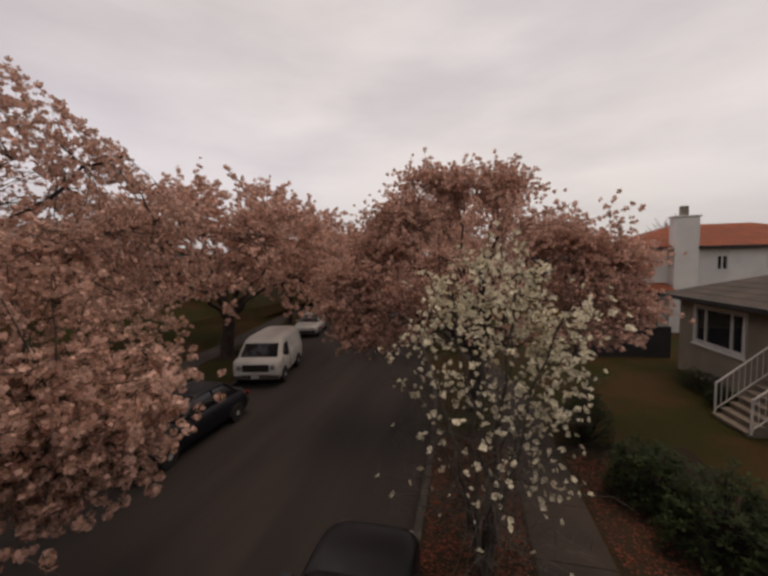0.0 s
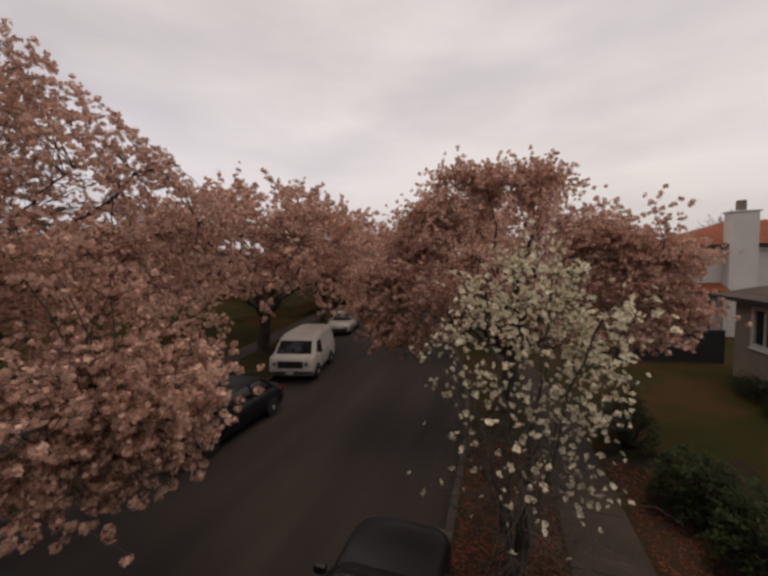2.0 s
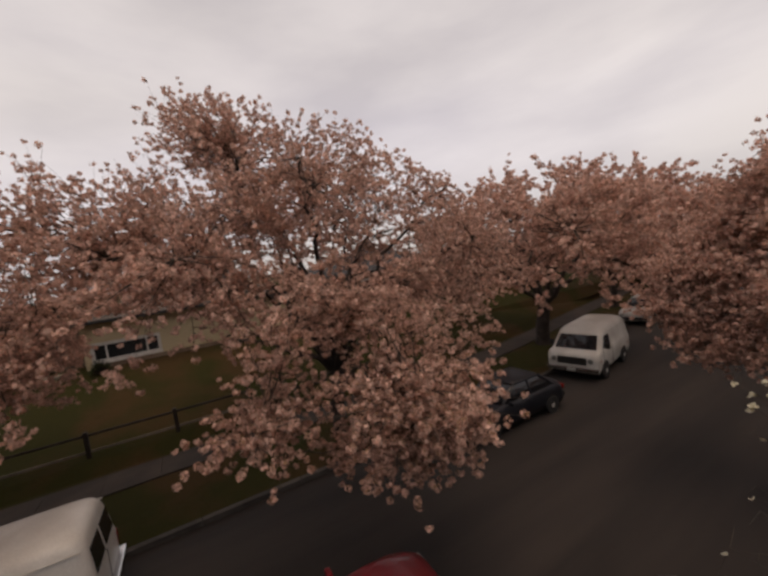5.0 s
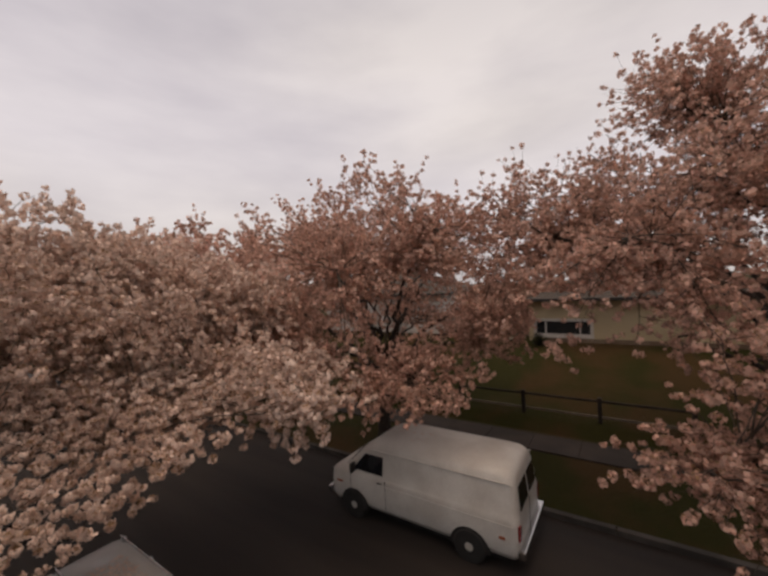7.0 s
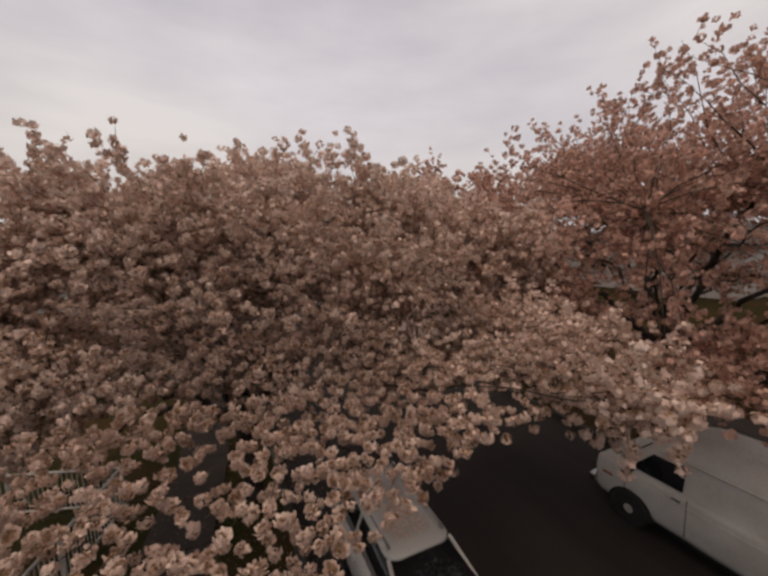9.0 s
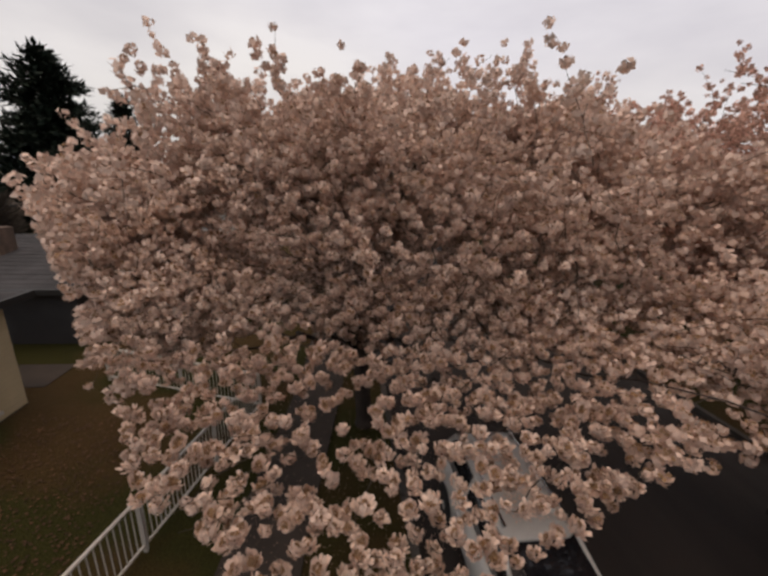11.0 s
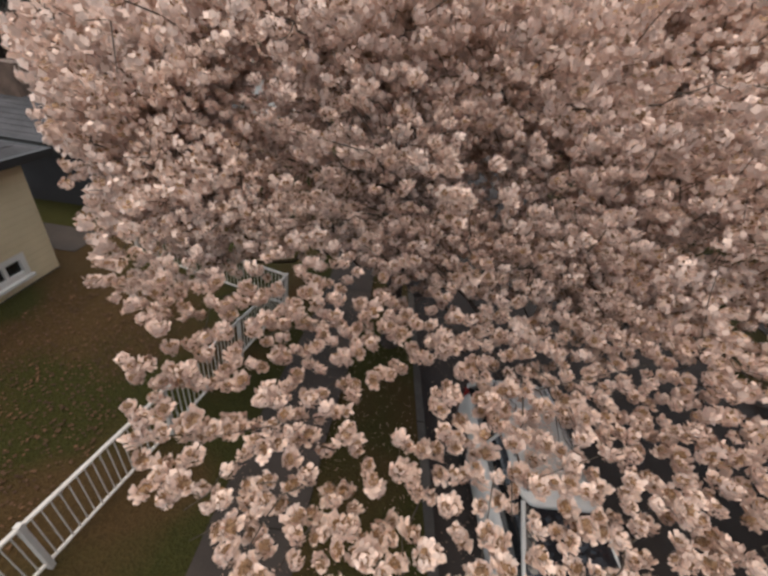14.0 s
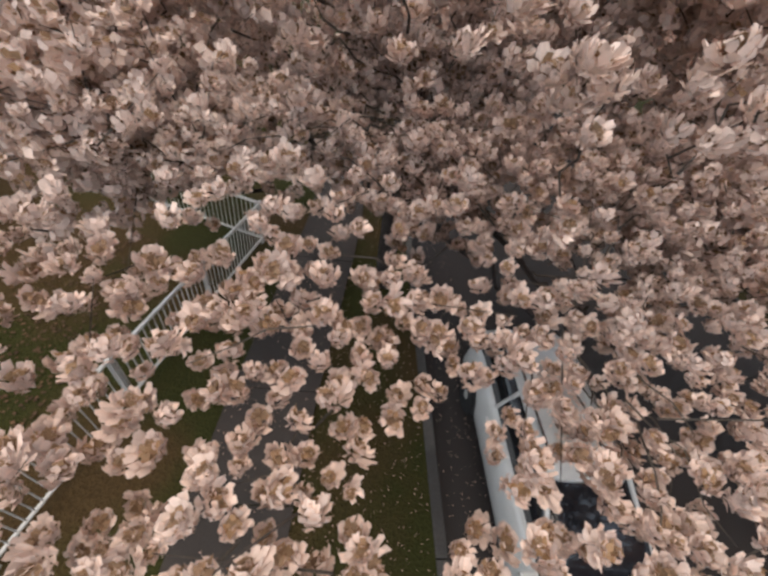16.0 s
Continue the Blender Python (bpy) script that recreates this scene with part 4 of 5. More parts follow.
part("front_door", boxes((16.5, 17.4, 29.52, 29.57, 0.7, 2.75)), BROWN_BRICK, h2, "brown front door under the porch")
for x in (14.8, 17.5):
    part("porch_post", boxes((x, x + 0.14, 28.4, 28.54, 0.4, 3.03)), WHITE_TRIM, h2)
garden_wall = thing("garden_wall", "low dark retaining wall between two gardens", "wall")
part("wall", boxes((8.6, 14.6, 22.2, 22.5, 0.1, 1.9), bevel=0.02), DARK_WALL, garden_wall)

# cream house behind the railed lawn
h3 = thing("house", "cream sided house with basement window and dark eaves", "house")
holes3 = [(-6.9, -5.4, 2.14, 2.9), (-7.2, -6.36, 0.70, 1.08), (-3.2, -1.7, 2.14, 2.9)]
house_shell(h3, 12.8, 22.6, -7.95, -0.1, 0.2, 3.05, CREAM, {"west": holes3})
siding(h3, "x", 12.8, -1, -7.95, -0.1, 0.42, 3.0, holes3, 0.145, CREAM)
part("foundation", boxes((12.75, 12.8, -7.97, -0.08, 0.15, 0.41)), CONCRETE, h3)
for hh in holes3:
    window(h3, "x", 12.8, -1, *hh, splits=(0.5,), frame_w=0.05)
hip_roof(h3, 12.8, 22.6, -7.95, -0.1, 3.05, 0.95, SHINGLE_GREY, 0.32)
h4 = thing("house", "dark grey sided house with a low shingled roof", "house")
house_shell(h4, 13.6, 22.8, -20.5, -11.2, 0.2, 2.35, DARK_WALL, {"west": [(-15, -13.5, 1.0, 1.9)]})
window(h4, "x", 13.6, -1, -15, -13.5, 1.0, 1.9, splits=(0.5,), frame_w=0.05)
hip_roof(h4, 13.6, 22.8, -20.5, -11.2, 2.35, 0.75, SHINGLE_GREY, 0.45)
part("chimney", boxes((17.3, 18.0, -14.2, -13.5, 2.7, 3.7), bevel=0.02), BROWN_BRICK, h4)

# bungalow up the slope across the street
h5 = thing("house", "cream and tan bungalow on the slope across the street", "house")
holes5 = [(-1.42, 1.45, 2.62, 3.5)]
house_shell(h5, -26.5, -17.0, -1.75, 8.5, 1.9, 4.7, CREAM, {"east": holes5})
window(h5, "x", -17.0, 1, *holes5[0], splits=(0.2, 0.8))
part("brick_facing", boxes((-16.99, -16.93, -0.95, 8.45, 1.9, 2.48)), TAN_WALL, h5)
hip_roof(h5, -26.5, -17.0, -1.75, 8.5, 4.7, 1.8, SHINGLE_BROWN, 0.5)
part("porch_wall", boxes((-21.0, -17.8, -4.4, -1.75, 2.0, 4.4)), TAN_WALL, h5)
part("porch_step", boxes((-17.8, -16.8, -3.4, -2.2, 2.0, 2.35), bevel=0.02), STEP_CONCRETE, h5)


def plain_house(label, x0, x1, y0, y1, z0, z1, rise, wall, roof, face):
    h = thing("house", label, "house")
    mid = (y0 + y1) / 2
    hs = [(mid - 3, mid - 1.4, z0 + 1.3, z0 + 2.4), (mid + 1.2, mid + 3, z0 + 1.3, z0 + 2.4)]
    house_shell(h, x0, x1, y0, y1, z0, z1, wall, {face: hs})
    for hh in hs:
        window(h, "x", x0 if face == "west" else x1, -1 if face == "west" else 1, *hh, splits=(0.5,))
    hip_roof(h, x0, x1, y0, y1, z1, rise, roof, 0.5)
    return h


plain_house("tan house on the slope behind the cherry trees", -27, -17.5, 12, 22, 2.2, 5.2, 1.9, TAN_WALL, SHINGLE_GREY, "east")
plain_house("white house on the slope behind the cherry trees", -27, -17.5, -18, -7.5, 2.2, 5.2, 1.9, WHITE_WALL, SHINGLE_BROWN, "east")
plain_house("dark house on the slope far along the street", -27, -17.5, 26, 36, 2.3, 5.4, 1.9, DARK_WALL, SHINGLE_GREY, "east")
plain_house("white house far down the street", 13, 22, -38, -28, 0.4, 3.4, 1.8, WHITE_WALL, SHINGLE_BROWN, "west")
plain_house("tan house behind the gardens", 30, 40, -30, -18, 0.4, 3.2, 1.7, TAN_WALL, SHINGLE_BROWN, "west")
plain_house("brown-roofed house far along the street", 14, 24, 52, 62, 0.4, 6.6, 1.6, DARK_WALL, SHINGLE_BROWN, "west")
plain_house("dark-roofed house beyond the red roof", 30, 42, 50, 60, 0.4, 7.2, 1.4, WHITE_WALL, SHINGLE_GREY, "west")

# white metal fence round the lawn
def fence_run(parent, a, b, height=0.95, first=True):
    a, b = Vector((*a, ground_z(a[0]))), Vector((*b, ground_z(b[0])))
    n = max(1, round((b - a).length / 1.9))
    for i in range(n + 1):
        if i or first:
            p = a.lerp(b, i / n)
            part("post", boxes((p.x - 0.03, p.x + 0.03, p.y - 0.03, p.y + 0.03, p.z - 0.05, p.z + height + 0.05), bevel=0.006), WHITE_TRIM, parent)
    for z, r in ((height, 0.028), (0.12, 0.022)):
        part("rail", rod(bmesh.new(), a + Vector((0, 0, z)), b + Vector((0, 0, z)), r, sides=8), WHITE_TRIM, parent)
    m = int((b - a).length / 0.095)
    shared = None
    for i in range(1, m):
        p = a.lerp(b, i / m)
        if shared is None:
            shared = part("picket", rod(bmesh.new(), (0, 0, 0.12), (0, 0, height), 0.0085, sides=6), WHITE_TRIM, parent)
            ob = shared
        else:
            ob = new("picket", shared.data)
            ob.parent = parent
        ob.location = p


fence = thing("fence", "white painted metal fence round the front lawn", "fence")
fence_run(fence, (9.42, -0.2), (8.82, -2.4))
fence_run(fence, (8.82, -2.4), (7.46, -7.8), first=False)
fence_run(fence, (7.46, -7.8), (11.6, -9.0), first=False)
yard_fence = thing("fence", "low wooden rail fence at the foot of the far slope", "fence")
DARK_WOOD = paint("dark_fence_wood", (0.045, 0.035, 0.028), 0.9, vary=0.2, scale=2, fine=30, bump=0.3)
PALE_WOOD = paint("weathered_rail_wood", (0.20, 0.17, 0.13), 0.9, vary=0.15, scale=2, fine=30, bump=0.3)
for y in (-3.2, -0.6, 2.0, 4.6):
    part("post", boxes((-9.75, -9.62, y - 0.065, y + 0.065, 0.4, 1.45), bevel=0.01), DARK_WOOD, yard_fence)
for a, b in ((-3.2, -0.6), (-0.6, 2.0), (2.0, 4.6)):
    part("rail", boxes((-9.71, -9.66, a + 0.066, b - 0.066, 0.72, 0.80), bevel=0.008), PALE_WOOD, yard_fence)
    part("top_rail", boxes((-9.71, -9.66, a + 0.066, b - 0.066, 1.28, 1.36), bevel=0.008), DARK_WOOD, yard_fence)
# ---- magnolia, shrubs, conifers, litter ----
LEAF_DARK = paint("dark_shrub_leaves", (0.034, 0.050, 0.017), 0.65, vary=0.2, scale=2, fine=40, bump=0.0, second=(0.020, 0.032, 0.012), island=0.35, sheer=0.15, spec=0.15)
LEAF_YELLOW = paint("young_yellow_leaves", (0.30, 0.22, 0.05), 0.6, vary=0.15, scale=2, fine=40, bump=0.0, island=0.25, sheer=0.3)
NEEDLES = paint("conifer_needles", (0.018, 0.030, 0.020), 0.8, vary=0.2, scale=1, fine=30, bump=0.0, second=(0.012, 0.020, 0.014), island=0.35, spec=0.2)
LITTER = paint("fallen_red_leaves", (0.14, 0.045, 0.025), 0.8, vary=0.2, scale=3, fine=40, bump=0.0, second=(0.09, 0.035, 0.02), island=0.4, spec=0.2)
PALE_TWIG = paint("grey_magnolia_bark", (0.10, 0.085, 0.07), 0.9, vary=0.2, scale=6, fine=40, bump=0.3)


def cup_flower(rng, petals=7):
    """A half-open magnolia flower of round petals, about 10 cm across."""
    v, f = [], []
    for j in range(petals):
        p = j * 2 * np.pi / petals + rng.uniform(-0.25, 0.25)
        out = unit((np.cos(p), np.sin(p), rng.uniform(0.2, 1.5)))
        side = unit(np.cross(out, (0, 0, 1)))
        ln, wd = rng.uniform(0.042, 0.062), rng.uniform(0.034, 0.046)
        b = len(v)
        v += [out * 0.004, out * ln * 0.5 + side * wd * 0.5, out * ln * 0.92 + side * wd * 0.3, out * ln + np.array([0, 0, -0.008]), out * ln * 0.92 - side * wd * 0.3, out * ln * 0.5 - side * wd * 0.5]
        f += [(b, b + 1, b + 2, b + 3), (b, b + 3, b + 4, b + 5)]
    return np.array(v), np.array(f), np.zeros(len(f), int)


def blade(ln, wd, bend, index=0):
    v = np.array([(0, 0, 0), (ln * 0.5, wd * 0.5, bend), (ln, 0, 0), (ln * 0.5, -wd * 0.5, bend)])
    return v, np.array([(0, 1, 2, 3)]), np.array([index])


rng = np.random.default_rng(77)
magnolia = thing("magnolia_tree", "young magnolia with white flowers on bare fine stems", "tree", pose(5.45, 8.6, 0.13))
stems, sprays, tips = [], [], []
for i in range(11):
    az = i * 2 * np.pi / 11 + rng.uniform(-0.2, 0.2)
    reach, top = rng.uniform(0.9, 2.0), rng.uniform(3.0, 4.5)
    if i % 3 == 0:
        reach, top = rng.uniform(0.2, 0.7), rng.uniform(4.4, 5.0)
    reach += 0.15 * max(0.0, math.cos(az))
    line = bow((0.06 * np.cos(az), 0.06 * np.sin(az), 0), (reach * np.cos(az), reach * np.sin(az), top), (reach * 0.3 * np.cos(az), reach * 0.3 * np.sin(az), top * 0.55), 12, rng, 0.05)
    stems.append((line, np.linspace(0.038, 0.009, 12)))
    for _ in range(38):
        k = rng.uniform(0.12, 1.0) * 10.99
        i0 = int(k)
        a = line[i0] + (line[i0 + 1] - line[i0]) * (k - i0)
        d = unit(rng.normal(0, 1, 3) * np.array([1, 1, 0.35]) + np.array([np.cos(az), np.sin(az), 0.25]) * 0.7)
        ln = rng.uniform(0.4, 1.15) * (1.7 - 1.05 * k / 11)
        e = a + d * ln
        e[2] += 0.08
        sprays.append((bow(a, e, (e - a) * 0.5 + np.array([0, 0, -0.06]), 4, rng, 0.02), np.linspace(0.008, 0.003, 4)))
        for s in np.arange(0.45, 1.01, 0.18):
            q = a + (e - a) * s
            tips.append(q)
            e2 = q + unit(rng.normal(0, 1, 3) + np.array([0, 0, 0.7])) * rng.uniform(0.12, 0.35)
            sprays.append((np.stack([q, (q + e2) / 2, e2]), (0.004, 0.003, 0.002)))
            tips.append(e2)
tips = np.array(tips)
for row in stems:
    v, f = tubes([row], 7)
    link_mesh("stem", v, f, PALE_TWIG, magnolia, smooth=True)
v, f = tubes(sprays, 3)
tagged(link_mesh("twig_spray", v, f, PALE_TWIG, magnolia), kind="stuff")
# flowers crowd the heart of the crown and thin out round and below it
full = np.zeros(len(tips))
for c, r, most in (((0.05, 0, 4.7), (1.1, 1.2, 1.0), 1.0), ((-0.9, 0, 4.2), (0.95, 1.1, 0.8), 0.9), ((0.9, 0, 4.3), (1.0, 1.1, 0.9), 1.0), ((1.2, 0, 3.2), (1.0, 1.1, 0.9), 0.9),
                   ((0.1, 0, 3.5), (1.4, 1.1, 0.8), 0.65), ((1.4, 0, 2.2), (0.9, 1.0, 0.9), 0.4), ((-1.6, 0, 3.0), (0.9, 1.0, 0.7), 0.35)):
    full = np.maximum(full, most * np.clip(1.7 - 1.2 * np.linalg.norm((tips - np.array(c)) / np.array(r), axis=1), 0, 1))
low = np.clip((tips[:, 2] - 1.0) / 2.0, 0, 1)
held = tips[(rng.random(len(tips)) < np.maximum(full, 0.13 * low)) & (tips[:, 2] < 5.55)]
thick = held[held[:, 2] > 3.4]
held = np.concatenate([held, thick + rng.normal(0, 0.08, (len(thick), 3))])
cups = [cup_flower(rng) for _ in range(14)]
v, f, mi = scatter(cups, held, random_turns(rng, len(held), 0.9), rng.uniform(0.75, 1.2, len(held)), rng)
quads_mesh("blossom", v, f, mi, [WHITE_PETAL], magnolia, "creamy white open flowers", kind="stuff")
spot = tips[(np.linalg.norm(tips - np.array([0.9, 0.0, 4.3]), axis=1) < 0.7)]
if len(spot):
    v, f, mi = scatter([blade(0.08, 0.04, 0.01)], np.repeat(spot, 3, 0), random_turns(rng, len(spot) * 3, 0.9), rng.uniform(0.6, 1.2, len(spot) * 3), rng)
    quads_mesh("young_foliage", v, f, mi, [LEAF_YELLOW], magnolia, "yellow-green young leaves", kind="stuff")


def shrub(label, at, size, seed, leaves, leaf=(0.11, 0.045), name="shrub", category="shrub"):
    """A leafy evergreen bush: stems inside, whorls of leaves over an uneven mound."""
    rng = np.random.default_rng(seed)
    sh = thing(name, label, category, pose(at[0], at[1], ground_z(at[0])), "garden shrubs")
    n = leaves // 6
    d = unit(rng.normal(0, 1, (n, 3)) + np.array([0, 0, 0.35]))
    d[:, 2] = np.abs(d[:, 2])
    wave = 1 + 0.18 * np.sin(d[:, 0] * 5 + seed) * np.cos(d[:, 1] * 6) + rng.normal(0, 0.06, n)
    r = rng.uniform(0.55, 1.0, n) ** 0.5
    heads = d * np.array(size) * (wave * r)[:, None] + np.array([0, 0, 0.12])
    stems = [(np.stack([np.array([0, 0, 0]) + h * np.array([0.12, 0.12, 0]), h * np.array([0.5, 0.5, 0.55]), h]), (0.016, 0.010, 0.005)) for h in heads[:: max(1, n // 90)]]
    v, f = tubes(stems, 4)
    tagged(link_mesh("stem_work", v, f, BARK, sh), kind="stuff")
    seats = np.repeat(heads, 6, 0) + rng.normal(0, 0.012, (n * 6, 3))
    a = np.tile(np.arange(6) * np.pi / 3, n) + rng.normal(0, 0.3, n * 6)
    el = rng.uniform(-0.3, 0.7, n * 6)
    x = np.stack([np.cos(a) * np.cos(el), np.sin(a) * np.cos(el), np.sin(el)], 1)
    y = unit(np.cross(np.array([0, 0, 1.0]), x))
    z = np.cross(x, y)
    v, f, mi = scatter([blade(leaf[0], leaf[1], 0.012), blade(leaf[0] * 0.8, leaf[1] * 1.1, -0.008)], seats, np.stack([x, y, z], 2), rng.uniform(0.7, 1.2, n * 6), rng)
    quads_mesh("foliage", v, f, mi, [LEAF_DARK], sh, kind="stuff")
    return sh


for k, (x, y, sx, sy, sz) in enumerate(((8.75, 10.9, 0.75, 0.85, 1.05), (9.3, 9.6, 0.9, 0.95, 1.25), (9.7, 8.2, 0.95, 1.0, 1.3), (10.1, 6.8, 0.95, 1.0, 1.3))):
    shrub("dense dark green rhododendron shrub at the garden edge", (x, y), (sx, sy, sz), 50 + k, 3600)
shrub("dark low shrub against the stucco wall", (13.3, 17.6), (0.55, 1.3, 0.55), 61, 2000, (0.08, 0.035))
shrub("dark low shrub beside the front steps", (13.0, 16.0), (0.5, 0.6, 0.5), 62, 1200, (0.08, 0.035))
shrub("small round dark bush by the bungalow wall", (-16.3, -1.1), (0.45, 0.45, 0.55), 63, 900, (0.08, 0.035))
shrub("dark evergreen bush beyond the magnolia", (8.3, 13.4), (0.7, 0.7, 1.5), 64, 2600, (0.09, 0.04))


def conifer(label, at, height, radius, seed):
    rng = np.random.default_rng(seed)
    t = thing("conifer_tree", label, "tree", pose(at[0], at[1], ground_z(at[0])), "conifers")
    v, f = tubes([(np.array([(0, 0, -0.05), (0, 0, height * 0.5), (0.05, 0, height)]), (0.28, 0.16, 0.03))], 9)
    link_mesh("trunk", v, f, BARK, t, smooth=True)
    arms, seats, turns = [], [], []
    z = height * 0.06
    while z < height * 0.985:
        s = (z / height)
        r = radius * (1 - s) ** 0.7 * rng.uniform(0.75, 1.15) + 0.12
        for j in range(11):
            a = rng.uniform(0, 2 * np.pi)
            ln = r * rng.uniform(0.6, 1.1)
            e = np.array([np.cos(a) * ln, np.sin(a) * ln, z - 0.10 * ln + rng.uniform(-0.1, 0.35)])
            arms.append((bow((0, 0, z), e, (e - np.array([0, 0, z])) * 0.5 - np.array([0, 0, 0.1 * ln]), 4, rng, 0.02), np.linspace(0.03, 0.008, 4)))
            n = max(4, int(ln / 0.14))
            u = np.linspace(0.15, 1.0, n)[:, None]
            p = np.array([0, 0, z]) * (1 - u) + e * u + rng.normal(0, 0.06, (n, 3))
            d = unit(np.array([np.cos(a), np.sin(a), 0.1]) + rng.normal(0, 0.5, (n, 3)))
            y = unit(np.cross(np.array([0, 0, 1.0]), d))
            seats.append(p)
            turns.append(np.stack([d, y, np.cross(d, y)], 2))
        z += height * 0.016
    v, f = tubes(arms, 3)
    tagged(link_mesh("branch_work", v, f, BARK, t), kind="stuff")
    seats, turns = np.concatenate(seats), np.concatenate(turns)
    v, f, mi = scatter([blade(0.42, 0.17, -0.05), blade(0.34, 0.22, -0.07), blade(0.5, 0.12, -0.03)], seats, turns, rng.uniform(1.0, 1.9, len(seats)) * height / 12, rng)
    quads_mesh("foliage", v, f, mi, [NEEDLES], t, kind="stuff")
    return t


conifer("tall dark green spruce behind the houses", (30.6, -36.6), 15.2, 7.2, 70)
conifer("slender dark spruce beside a taller one", (29.6, -46.0), 13.4, 3.4, 71)


def bare_tree(label, at, height, radius, seed):
    """A far leafless round-headed tree of fine grey-brown twigs."""
    rng = np.random.default_rng(seed)
    t = thing("bare_tree", label, "tree", pose(at[0], at[1], ground_z(at[0])), "bare trees")
    g = crown_points(rng, 500, radius, height, height * 0.3, 0.15)
    v, f = tubes([(np.array([(0, 0, -0.05), (0, 0, height * 0.35)]), (0.25, 0.16))], 7)
    link_mesh("trunk", v, f, BARK, t)
    v, f = tubes([(np.stack([np.array([0, 0, height * 0.3]), p * np.array([0.5, 0.5, 0.75]), p]), (0.09, 0.05, 0.03)) for p in g], 3)
    tagged(link_mesh("branch_work", v, f, TWIG, t), kind="stuff")


bare_tree("bare round tree beyond the red roof", (36, 66), 11.5, 3.6, 81)
for k, (x, y) in enumerate(((27, -24), (34, -40), (44, -34), (52, -52), (30, -58))):
    bare_tree("bare brown tree behind the gardens", (x, y), 4.6 + 0.6 * (k % 3), 2.5, 90 + k)

# leaf and petal litter
def litter(name, label, count, x0, x1, y0, y1, material, size, z=0.02, seed=3, lift=ground_z):
    rng = np.random.default_rng(seed)
    p = np.stack([rng.uniform(x0, x1, count), rng.uniform(y0, y1, count), np.zeros(count)], 1)
    p[:, 2] = [lift(x) + z for x in p[:, 0]]
    v, f, mi = scatter([blade(size, size * 0.6, 0.008), blade(size * 0.8, size * 0.7, 0.004)], p, random_turns(rng, count, 0.12), rng.uniform(0.6, 1.3, count), rng)
    ob = quads_mesh(name, v, f, mi, [material], kind="stuff")
    return tagged(ob, label, "litter", kind="stuff")


litter("leaf_litter", "reddish brown leaves strewn over the earth strip", 5200, 4.4, 6.2, 5.0, 13.0, LITTER, 0.075)
litter("leaf_litter", "reddish brown leaves on the bed below the shrubs", 2600, 7.6, 8.7, 5.0, 12.5, LITTER, 0.07, seed=4)
litter("fallen_petals", "scattered pale petals on the grass below the cherry", 1500, 4.4, 6.0, -12, -1, PETAL, 0.022, seed=5)
litter("fallen_petals", "scattered pale petals along the gutter", 900, 3.3, 4.15, -12, 2, PETAL, 0.022, z=0.012, seed=6, lift=lambda x: 0.03 * (1 - (x / 4.2) ** 2))
litter("fallen_petals", "scattered pale petals on the pavement", 500, 5.6, 7.2, -9, -1, PETAL, 0.022, z=0.035, seed=7)
litter("fallen_petals", "pale petals lying on the van roof", 130, -3.2, -2.4, -2.4, -1.2, PETAL, 0.03, z=0.004, seed=8, lift=lambda x: 1.99)

# utility poles
def pole(at, h):
    p = thing("utility_pole", "weathered wooden utility pole with a crossarm", "pole", pose(*at, ground_z(at[0])), "utility poles")
    part("post", rod(bmesh.new(), (0, 0, -0.05), (0, 0, h), 0.15, 0.10, 10), DARK_WOOD, p)
    part("crossarm", boxes((-0.9, 0.9, -0.06, 0.06, h - 0.8, h - 0.65)), DARK_WOOD, p)


pole((20.5, 58), 11.0)
pole((18.5, 66), 10.5)

# far mountain ridge, the blue of distance haze put into its base colour
ridge_mat = paint("hazy_blue_mountain", (0.16, 0.19, 0.25), 1.0, vary=0.06, scale=0.004, fine=0.05, bump=0.0, spec=0.0)
rng = np.random.default_rng(8)
v, f = [], []
for i in range(90):
    a = radians(192 + i * 0.55)
    z = 40 + 14 * math.sin(i * 0.11 + 1.0) + 8 * math.sin(i * 0.33) + 3 * math.sin(i * 1.1)
    z = z + 45 * math.exp(-((i - 40) / 9) ** 2)
    for r, zz in ((1700, -5), (2000, z * 0.55), (2300, z)):
        v.append((-math.sin(a) * r, math.cos(a) * r, zz))
for i in range(89):
    for k in range(2):
        f.append((i * 3 + k, i * 3 + k + 1, i * 3 + k + 4, i * 3 + k + 3))
tagged(link_mesh("backdrop", v, f, ridge_mat), "hazy blue mountain ridge on the horizon", "mountain", kind="structure")
litter("fallen_petals", "pale petals lying thick on the white car roof", 700, 2.58, 3.14, -4.52, -3.27, PALE_PETAL, 0.045, z=0.003, seed=9, lift=lambda x: 1.381)
DRY_LEAF = paint("dry_brown_leaves", (0.10, 0.055, 0.028), 0.85, vary=0.2, scale=3, fine=40, bump=0.0, second=(0.06, 0.035, 0.02), island=0.4, spec=0.2)
litter("leaf_litter", "dry brown leaves scattered over the railed lawn", 2600, 9.3, 12.2, -7.4, -1.0, DRY_LEAF, 0.06, z=0.03, seed=12)
